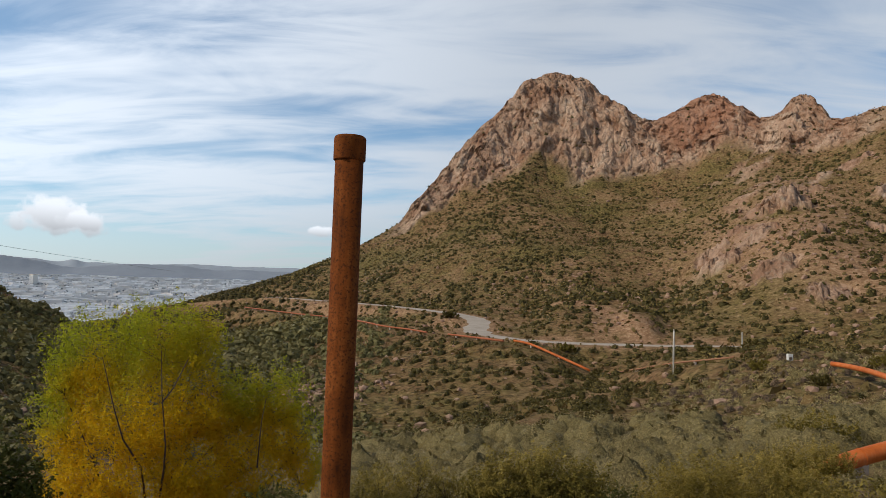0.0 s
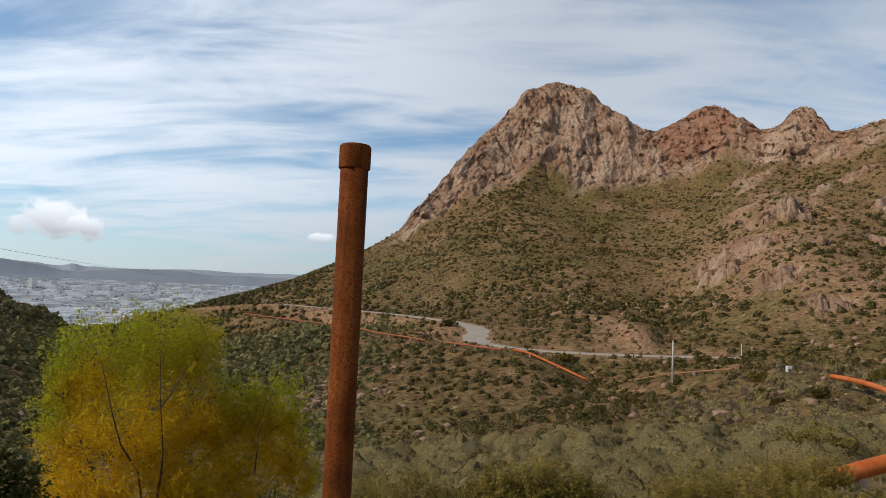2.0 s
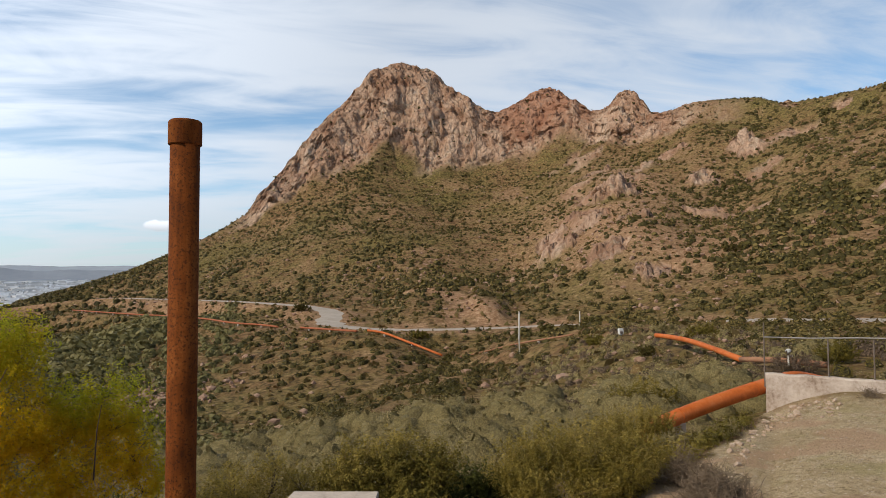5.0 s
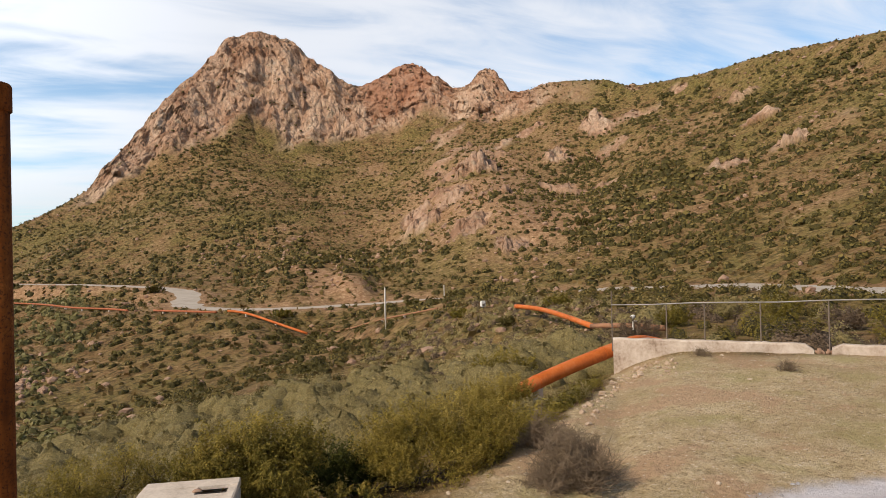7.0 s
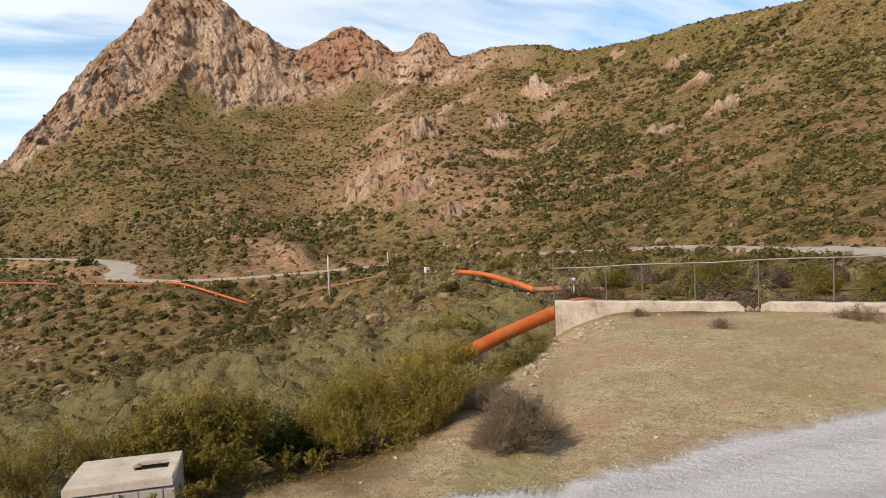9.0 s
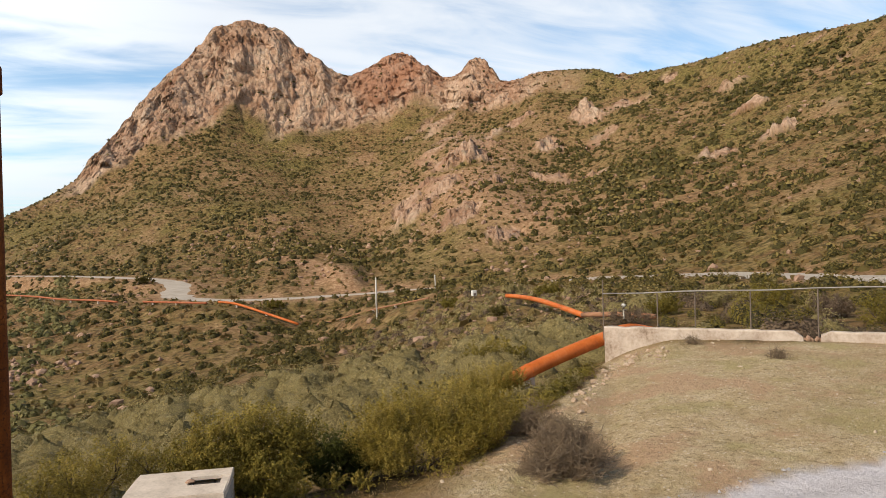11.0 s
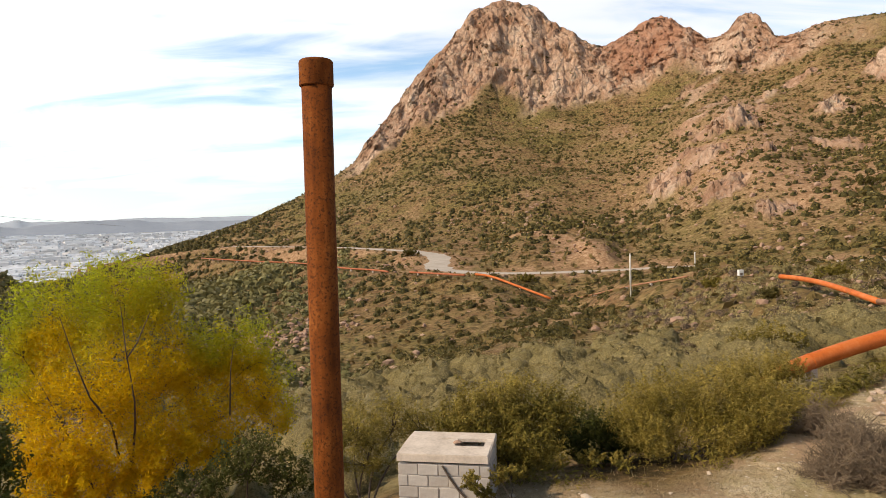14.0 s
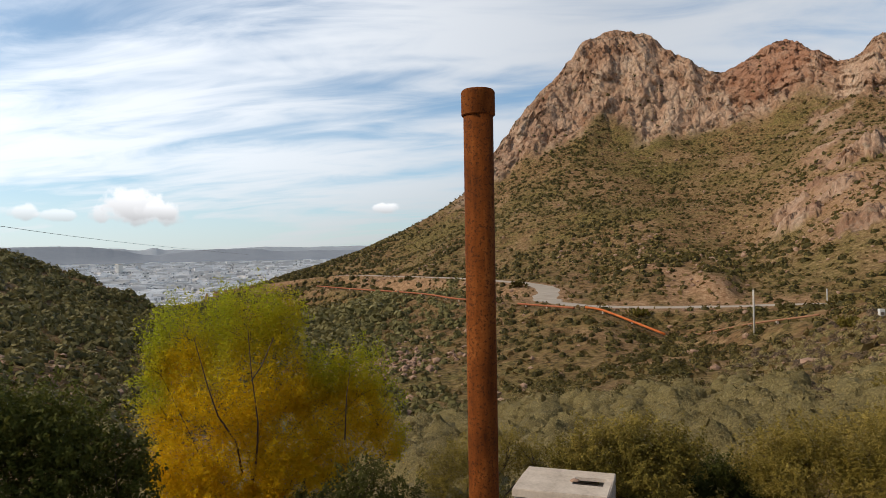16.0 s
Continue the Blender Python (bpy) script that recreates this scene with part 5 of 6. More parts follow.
# ---- pipeline ----
def build_pipeline():
    pipeline = thing("water_pipeline", (0, 0, 0), "long orange-painted steel pipeline on concrete supports across the valley", "pipeline")
    for k, pts in enumerate(PIPE_RUNS):
        rad = (0.245, 0.17, 0.20, 0.13, 0.22, 0.20, 0.20)[k]
        paint = PIPE_PAINT if k in (0, 2, 4) else PIPE_DULL if k in (1, 3) else PIPE_FADED
        run = part("pipe_run", tube(bmesh.new(), pts, rad, 20 if k < 3 else 10), paint, pipeline, flat=False)
        # welded collars and supports
        total, last = 0.0, 0.0
        for a, b in zip(pts[:-1], pts[1:]):
            total += (b - a).length
            if total - last > (3.2 if k < 1 else 6.0):
                last = total
                t = (b - a).normalized()
                part("weld_collar", tube(bmesh.new(), [b - t * 0.03, b + t * 0.03], rad + 0.012, 20), paint, run)
                g = ground_z(b.x, b.y)
                if b.z - rad - g > 0.05 and total > 2.0 and (k > 2 or (k == 0 and 5.5 < total < 9)):
                    bm = box(bmesh.new(), -0.16, -0.12, g - b.z - 0.4, 0.16, 0.12, -rad * 0.8, 0.02)
                    ob = part("support", bm, CONCRETE, pipeline, "pale concrete support block")
                    ob.matrix_basis = Matrix.Translation(b) @ pose(0, 0, 0, 0, 0, math.degrees(math.atan2(t.y, t.x)) + 90)
    # valve on the pipe behind the wall
    bx, by = plan(39.4, 41)
    valve = thing("valve", (bx, by, EYE - 41 * math.tan(radians(6.2))), "small pale air valve on the orange pipeline", "valve")
    part("stem", tube(bmesh.new(), [(0, 0, -0.4), (0, 0, 0.3)], 0.05, 12), POLE_GREY, valve)
    part("bonnet", tube(bmesh.new(), [(0, 0, 0.3), (0, 0, 0.34), (0, 0, 0.44), (0, 0, 0.48)], [0.10, 0.13, 0.13, 0.06], 12), WHITE, valve)
    part("outlet", tube(bmesh.new(), [(0, 0, 0.1), (0.25, 0, 0.1)], 0.05, 10), POLE_GREY, valve)


build_pipeline()


# ---- wall and fence at the yard's end ----
def wall_place(heading, back=0.0):
    d = (25.0 + back) / math.cos(radians(heading - 49.5))
    return plan(heading, d)


def build_wall():
    wall = thing("retaining_wall", (0, 0, 0), "low cracked plastered masonry wall along the yard", "wall")
    rng = random.Random(3)
    for h0, h1 in ((38.0, 52.6), (53.75, 72)):
        bm = bmesh.new()
        n = 26
        rings = []
        for i in range(n + 1):
            h = h0 + (h1 - h0) * i / n
            x, y = wall_place(h)
            bx, by = wall_place(h, 0.28)
            top = 0.59 + 0.012 * math.sin(i * 1.7) + rng.uniform(-0.012, 0.012) - (0.22 if i == n and h1 < 60 else 0) - (0.12 if i == 0 and h1 > 60 else 0)
            e = rng.uniform(-0.012, 0.012)
            rings.append([bm.verts.new(p) for p in ((x, y, -1.3), (x + e, y + e, top - 0.05), (x + 0.03 * (bx - x) / 0.28, y + 0.03 * (by - y) / 0.28, top), (bx, by, top), (bx, by, -1.8))])
        for a, b in zip(rings[:-1], rings[1:]):
            for k in range(4):
                bm.faces.new((a[k], b[k], b[k + 1], a[k + 1]))
        bm.faces.new(list(rings[0])); bm.faces.new(list(reversed(rings[-1])))
        bmesh.ops.recalc_face_normals(bm, faces=bm.faces)
        part("wall_section", bm, WALL_PLASTER, wall)
    for k in range(9):
        x, y = wall_place(52.65 + 1.05 * rng.random(), 0.05 + 0.2 * rng.random())
        bm = bmesh.new()
        bmesh.ops.create_icosphere(bm, subdivisions=1, radius=rng.uniform(0.04, 0.10))
        for v in bm.verts:
            v.co *= rng.uniform(0.75, 1.2)
        ob = part("loose_stone", bm, STONE, wall)
        ob.location = (x, y, 0.28 + 0.12 * rng.random())


def build_fence():
    fence = thing("yard_fence", (0, 0, 0), "rusty steel pipe fence standing on the low wall", "fence")
    bm = bmesh.new()
    pts = []
    for i in range(12):
        h = 37.95 + 34 * i / 11
        x, y = wall_place(h, 0.14)
        pts.append((x, y, 1.79 + 0.30 * i / 11 * 1.45 - 0.02 * math.sin(i * 2.0)))
    part("top_rail", tube(bm, pts, 0.024, 8), STEEL, fence, flat=False)
    for h, top in ((37.95, 2.29), (42.2, 1.82), (45.05, 1.86), (49.05, 1.93), (53.6, 2.02), (58.6, 2.24), (63.4, 2.3), (68.4, 2.3)):
        x, y = wall_place(h, 0.14)
        ob = part("fence_post", tube(bmesh.new(), [(0, 0, 0.1), (0.01, 0, top - 0.02), (0.01, 0, top)], [0.023, 0.023, 0.015], 10), POST_RUST, fence, "dull rusty steel post")
        ob.location = (x, y, 0)


build_wall()
build_fence()


# ---- poles and markers on the valley side ----
def build_utility_pole():
    x, y = plan(18.8, 92)
    z = EYE - 92 * math.tan(radians(7.2))
    pole = thing("utility_pole", (x, y, z), "pale concrete utility pole standing alone on the slope", "pole")
    top = 92 * (math.tan(radians(7.2)) - math.tan(radians(2.95)))
    part("shaft", tube(bmesh.new(), [(0, 0, -0.8), (0, 0, top * 0.5), (0.02, 0, top)], [0.135, 0.12, 0.10], 12), POLE_GREY, pole, flat=False)
    part("insulator", tube(bmesh.new(), [(0, 0, top), (0, 0, top + 0.12), (0, 0, top + 0.2)], [0.06, 0.09, 0.03], 10), CONCRETE, pole)
    x, y = plan(23.75, 128)
    g = ground_z(x, y)
    post = thing("marker_post", (x, y, g), "slim pale road marker post beside the road", "post")
    part("shaft", tube(bmesh.new(), [(0, 0, -0.3), (0, 0, 2.6)], 0.09, 8), WHITE, post)
    part("cap", tube(bmesh.new(), [(0, 0, 2.6), (0, 0, 2.7)], 0.12, 8), WHITE, post)
    x, y = plan(27.05, 74)
    g = EYE - 74 * math.tan(radians(4.75))
    sign = thing("meter_box", (x, y, g), "small white painted metal box on a short post", "box")
    part("post", box(bmesh.new(), -0.08, -0.08, -1.0, 0.08, 0.08, 0.05), STEEL, sign)
    part("case", box(bmesh.new(), -0.24, -0.2, 0.05, 0.24, 0.2, 0.66, 0.03), WHITE, sign)
    part("door", box(bmesh.new(), -0.15, -0.225, 0.12, 0.13, -0.195, 0.38, 0.008), POST_RUST, sign, "dark rusty hatch")


build_utility_pole()


def build_cable():
    pts = []
    for i in range(25):
        t = i / 24
        h, d = -52 + 30.5 * t, 48 + 250 * t * t + 30 * t
        e = 5.6 - 5.0 * t - 0.5 * math.sin(math.pi * t)
        x, y = plan(h, d)
        pts.append((x, y, EYE + d * math.tan(radians(e))))
    me = part("power_line", tube(bmesh.new(), pts, 0.035, 5), BARK, None)
    tagged(me, "thin dark overhead power line sagging across the valley", "cable")


build_cable()


# ---- the rusty post by the lookout ----
def build_post():
    x, y = -0.202, 2.024
    base = ground_z(x, y)
    top = EYE + 0.5215
    post = thing("rusty_post", (x, y, base), "rust-brown steel pipe post with a screwed end cap", "post")
    post.matrix_basis = pose(x + 0.005 - 0.0185, y + 0.007, base, 0.15, 0.4, 0)
    h = top - base
    part("pipe", tube(bmesh.new(), [(0, 0, -0.4), (0, 0, h - 0.02)], 0.0445, 40), RUST, post, flat=False)
    bm = bmesh.new()
    tube(bm, [(0, 0, h - 0.078), (0, 0, h - 0.075), (0, 0, h - 0.008), (0, 0, h - 0.003), (0, 0, h)], [0.0475, 0.0505, 0.0505, 0.0485, 0.045], 40)
    part("end_cap", bm, RUST, post, "rust-brown threaded end cap")


build_post()


# ---- block-built chamber ----
def build_chamber():
    u0 = Vector((-0.155, 10.14, 0.0))
    turn = -14.5
    ch = thing("valve_chamber", (u0.x, u0.y, 0), "grey concrete block chamber with a pale slab lid and open hatch", "chamber", turn=turn)
    bm = bmesh.new()
    # slab round an open hatch
    W, D, z0, z1 = 1.385, 1.12, 0.385, 0.50
    hx0, hx1, hy0, hy1 = 0.81, 1.265, 0.44, 0.77
    zl = z1 - 0.045
    for q0, q1, q2, q3, za, zb in ((hx0, hx1, hy0, hy1, zl, z1), (hx0 - 0.06, hx1 + 0.04, hy0 - 0.08, hy1 + 0.22, z0, zl)):
        for a, b, c, d in ((0, 0, W, q2), (0, q3, W, D), (0, q2, q0, q3), (q1, q2, W, q3)):
            box(bm, a, b, za, c, d, zb)
    bmesh.ops.remove_doubles(bm, verts=bm.verts, dist=0.001)
    rim = [e for e in bm.edges if all(abs(v.co.z - z1) < 1e-4 for v in e.verts) and (all(v.co.x < 1e-4 for v in e.verts) or all(v.co.x > W - 1e-4 for v in e.verts) or all(v.co.y < 1e-4 for v in e.verts) or all(v.co.y > D - 1e-4 for v in e.verts))]
    bmesh.ops.bevel(bm, geom=rim, offset=0.012, segments=2, affect="EDGES")
    part("lid_slab", bm, CONCRETE, ch, "pale weathered concrete slab")
    blk = box(bmesh.new(), 0, 0, 0, 0.302, 0.14, 0.168, 0.012)
    me = bpy.data.meshes.new("block")
    blk.to_mesh(me); blk.free()
    me.materials.append(BLOCK)
    half = box(bmesh.new(), 0, 0, 0, 0.145, 0.14, 0.168, 0.012)
    me2 = bpy.data.meshes.new("half_block")
    half.to_mesh(me2); half.free()
    me2.materials.append(BLOCK)
    rng = random.Random(8)

    def course(row, origin, along, length):
        z = z0 - 0.030 - 0.176 * (row + 1)
        s = 0.0
        if row % 2:
            put(me2, origin, along, s, z); s += 0.156
        while s + 0.302 <= length:
            put(me, origin, along, s, z); s += 0.313
        if s + 0.145 <= length:
            put(me2, origin, along, s, z)

    def put(mesh, origin, along, s, z):
        ob = new("block", mesh)
        ob.parent = ch
        ob.matrix_basis = pose(origin[0] + math.cos(along) * s, origin[1] + math.sin(along) * s, z, 0, 0, math.degrees(along) + rng.uniform(-1.0, 1.0)) @ pose(0, rng.uniform(-0.009, 0.006), rng.uniform(-0.006, 0.002))
    for row in range(7):
        course(row, (0.01, 0.02), 0.0, 1.40)
        course(row, (0.18, 0.98), 0.0, 1.10)
        course(row, (1.375, 0.17), math.pi / 2, 0.95)
        course(row, (0.16, 0.17), math.pi / 2, 0.95)
    joint = plain_material("pale_mortar", [(0.3, (0.36, 0.32, 0.28)), (0.7, (0.52, 0.475, 0.425))], 7, relief=0.5)
    for a, b, c, d in ((0.03, 0.035, 1.36, 0.15), (1.25, 0.15, 1.361, 1.10), (0.035, 0.15, 0.15, 1.10)):
        part("mortar", box(bmesh.new(), a, b, -0.92, c, d, z0 - 0.035), joint, ch)
    # chamber floor, coloured near black to stand in for shade inside the hatch
    part("shade_dark_floor", box(bmesh.new(), 0.03, 0.05, -1.2, 1.36, 1.12, -0.75), plain_material("mortar", [(0.3, (0.05, 0.045, 0.04)), (0.7, (0.10, 0.09, 0.08))], 6), ch)
    bm = tube(bmesh.new(), [(0.70, -0.008, 0.34), (0.80, -0.012, 0.17), (0.93, -0.016, -0.01), (1.12, -0.02, -0.22)], 0.016, 8)
    part("hose", bm, BARK, ch, "black hose hanging down the block face")
    st = bmesh.new()
    bmesh.ops.create_icosphere(st, subdivisions=2, radius=0.05)
    for v in st.verts:
        v.co *= rng.uniform(0.85, 1.15)
        v.co.z *= 0.6
        v.co.x *= 1.4
    ob = part("loose_stone", st, STONE, None)
    ob.matrix_basis = ch.matrix_basis @ pose(0.84, 0.56, 0.515, 0, 0, 8)
    tagged(ob, "small pale stone lying at the hatch of the slab", "stone")
    ob.name = "stone"


build_chamber()


# ---- near trees and bushes ----
def limbs(rng, lobes, tips, r0):
    """Limbs from the foot to each lobe's heart, and branches from there to the tips."""
    bm = bmesh.new()
    for (cx, cy, cz, rx, ry, rz), ends in zip(lobes, tips):
        heart = Vector((cx, cy, max(cz - 0.45 * rz, 0.2)))
        foot = Vector((rng.uniform(-0.12, 0.12), rng.uniform(-0.12, 0.12), 0))
        off = Vector((rng.uniform(-1, 1), rng.uniform(-1, 1), 0)) * 0.12 * heart.length
        pts = [foot.lerp(heart, k / 5) * 1.0 + off * math.sin(math.pi * k / 5) + Vector((0, 0, 0.10 * heart.length * math.sin(math.pi * k / 5))) for k in range(6)]
        tube(bm, pts, [r0 * (1 - 0.11 * k) for k in range(6)], 7)
        for e in ends:
            e = Vector(e)
            mid = heart.lerp(e, 0.5) + Vector((rng.gauss(0, 1), rng.gauss(0, 1), rng.gauss(0.4, 0.7))) * 0.10 * (e - heart).length
            tube(bm, [heart, mid, e], [r0 * 0.42, r0 * 0.25, r0 * 0.08], 5)
    return bm


def bush(name, place, lobes, leaves, leaf, mat, label, category, seed, aspect=0.45, tone_fn=None, stem_r=0.03, stem_mat=None, spray=0.4, sink=0.15, upright=0.25, loose=0.45, rise=0.5, spread=0.2, shoot=42, boughs=()):
    """A bush or tree: limbs that reach into its lobes, and sprays of small leaves round their tips.
    lobes: centre x, y, z and radii rx, ry, rz in the bush's own metres."""
    nrng, prng = np.random.default_rng(seed), random.Random(seed)
    ob = thing(name, (place[0], place[1], place[2] - sink), label, category, group="lone bushes on the slopes" if name == "lone_bush" else "")
    vol = np.array([l[3] * l[4] * l[5] for l in lobes]) ** 0.75
    share = (vol / vol.sum() * leaves).astype(int)
    C, F, tips = [], [], []
    for (cx, cy, cz, rx, ry, rz), n in zip(lobes, share):
        k = max(14, n // shoot)
        q = in_ball(nrng, k, 0.5) * np.array([rx, ry, rz])
        q *= nrng.uniform(0.72, 1.12, (k, 1))
        cen = q + np.array([cx, cy, cz])
        out_ = q / (np.linalg.norm(q, axis=1)[:, None] + 1e-6)
        # each shoot: a tapering spray of leaves along a line that points out and up
        way = out_ * (1 - 0.6 * rise) + np.array([0, 0, rise]) + nrng.normal(size=(k, 3)) * 0.22
        way /= np.linalg.norm(way, axis=1)[:, None]
        reach = spray * min(rx, rz) * nrng.uniform(0.7, 1.5, k)
        which = nrng.integers(0, k, n)
        t = nrng.uniform(-1, 1, (n, 1))
        side = nrng.normal(size=(n, 3)) * (spread * spray * min(rx, rz)) * (1.15 - 0.6 * t)
        C.append(cen[which] + way[which] * reach[which][:, None] * t + side)
        F.append(0.6 * out_[which] + 0.8 * side / (np.linalg.norm(side, axis=1)[:, None] + 1e-6) + np.array([0, 0, 0.25]))
        tips.append([tuple(c) for c in cen[:9]])
    C, F = np.concatenate(C), np.concatenate(F)
    C, F = C[C[:, 2] > 0.02], F[C[:, 2] > 0.02]
    wood = limbs(prng, lobes, tips, stem_r)
    for line, r0, r1 in boughs:
        tube(wood, line, [r0 + (r1 - r0) * i / (len(line) - 1) for i in range(len(line))], 6)
    part("woody_frame", wood, stem_mat or BARK, ob, "dark woody limbs")
    v, f = leaf_quads(nrng, C, leaf, aspect, upright, facing=F, loose=loose)
    # upper leaves take the paler alt tone: yellowish tips plus painted sunlight
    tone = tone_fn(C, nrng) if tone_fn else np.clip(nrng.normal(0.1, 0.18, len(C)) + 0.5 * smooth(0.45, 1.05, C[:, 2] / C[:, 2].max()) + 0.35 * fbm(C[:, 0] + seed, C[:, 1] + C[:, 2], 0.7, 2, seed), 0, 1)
    crown = new("crown", mesh_arrays("crown", v, f, mat, attrs=dict(tone=np.repeat(tone, 4))))
    crown.parent = ob
    return ob


def at(heading, d, z=None):
    x, y = plan(heading, d)
    return (x, y, ground_z(x, y) if z is None else z)


def fan(heading, d, lobes, ground):
    """Lobes given as heading, angle of the centre, half widths in degrees and depth, round a base at that heading and distance."""
    bx, by = plan(heading, d)
    out_ = []
    for h, e, wh, we, dd in lobes:
        q = d + dd
        x, y = plan(h, q)
        k = math.radians(1) * q
        out_.append((x - bx, y - by, EYE + q * math.tan(radians(e)) - ground, wh * k, wh * k * 0.9, we * k))
    return out_


def build_yellow_tree():
    d = 19.0
    base = at(-22.3, d)
    lobes = fan(-22.3, d, [(-26.4, -6.2, 3.2, 3.4, 0.5), (-21.8, -5.0, 3.6, 3.2, 0.0), (-28.0, -10.5, 2.6, 3.0, 0.3), (-28.5, -7.4, 1.5, 2.4, 0.2), (-23.5, -10.5, 4.0, 3.4, -0.8), (-18.8, -9.8, 3.2, 3.4, 0.0), (-26.0, -15.0, 3.6, 2.8, -0.6),
                           (-20.5, -15.0, 4.0, 2.8, -0.8), (-13.2, -9.9, 2.7, 2.9, 0.6), (-11.6, -12.6, 2.2, 2.2, 0.8), (-15.5, -13.8, 2.8, 2.6, 0.2), (-19.3, -4.8, 2.2, 2.2, 0.2), (-24.5, -17.6, 3.4, 1.8, -1.0), (-19.0, -17.2, 3.0, 1.8, -1.0), (-28.2, -15.6, 1.8, 2.2, -0.4), (-15.6, -10.2, 2.4, 2.2, 0.3), (-11.0, -15.0, 2.0, 1.8, 0.6), (-16.0, -16.4, 2.6, 1.8, -0.2), (-22.0, -18.6, 3.4, 1.4, -1.2), (-27.0, -18.0, 2.4, 1.6, -0.8)], base[2] - 0.15)
    crown_top = [(-31, -5.5), (-29.3, -4.5), (-26.6, -1.9), (-24.6, -3.0), (-22.3, -1.1), (-20, -1.7), (-18, -3.0), (-17, -6.0), (-15, -6.6), (-12.9, -6.3), (-10.7, -8.9), (-9, -11.3)]

    def tones(C, rng):
        """Green at the outer tops of the crown, orange-yellow deeper down."""
        x, y = C[:, 0] + base[0], C[:, 1] + base[1]
        hh, dd = np.degrees(np.arctan2(x, y)), np.hypot(x, y)
        ang = np.degrees(np.arctan2(C[:, 2] + base[2] - 0.15 - EYE, dd))
        down = curve1([p[0] for p in crown_top], [p[1] for p in crown_top], hh) - ang
        patch = fbm(C[:, 0] + 3, C[:, 1] + C[:, 2] * 1.2, 1.5, 3, 5)
        return np.clip(1.0 - smooth(-0.8, 7.6, down + 5.0 * patch) + 0.35 * smooth(-26.5, -29.5, hh) * smooth(9, 5, down) + rng.normal(0, 0.10, len(C)), 0, 1)

    def line(rows):
        return [Vector((*plan(h, q), EYE + q * math.tan(radians(e)))) - Vector((base[0], base[1], base[2] - 0.15)) for h, e, q in rows]
    boughs = ((line([(-22.6, -16.5, 18.2), (-23.0, -14.1, 17.6), (-24.4, -11.9, 17.2), (-25.1, -9.7, 17.0), (-26.1, -5.8, 17.1)]), 0.03, 0.008),
              (line([(-21.7, -17.0, 18.2), (-21.4, -14.3, 17.5), (-21.35, -12.6, 17.1), (-21.8, -8.7, 16.9), (-22.0, -5.4, 17.1)]), 0.03, 0.008),
              (line([(-21.8, -9.4, 16.95), (-21.0, -8.3, 16.9), (-20.0, -6.1, 17.1)]), 0.02, 0.009), (line([(-14.4, -14.5, 18.2), (-14.2, -11.0, 17.6), (-13.9, -9.2, 17.7)]), 0.02, 0.008))
    bush("yellow_tree", base, lobes, 110000, 0.050, YELLOW, "feathery tree with yellow-green autumn leaves on the bank", "tree", 41, aspect=0.30, tone_fn=tones, stem_r=0.026, spray=0.42, loose=1.2, rise=0.55, spread=0.26, shoot=60, boughs=boughs)


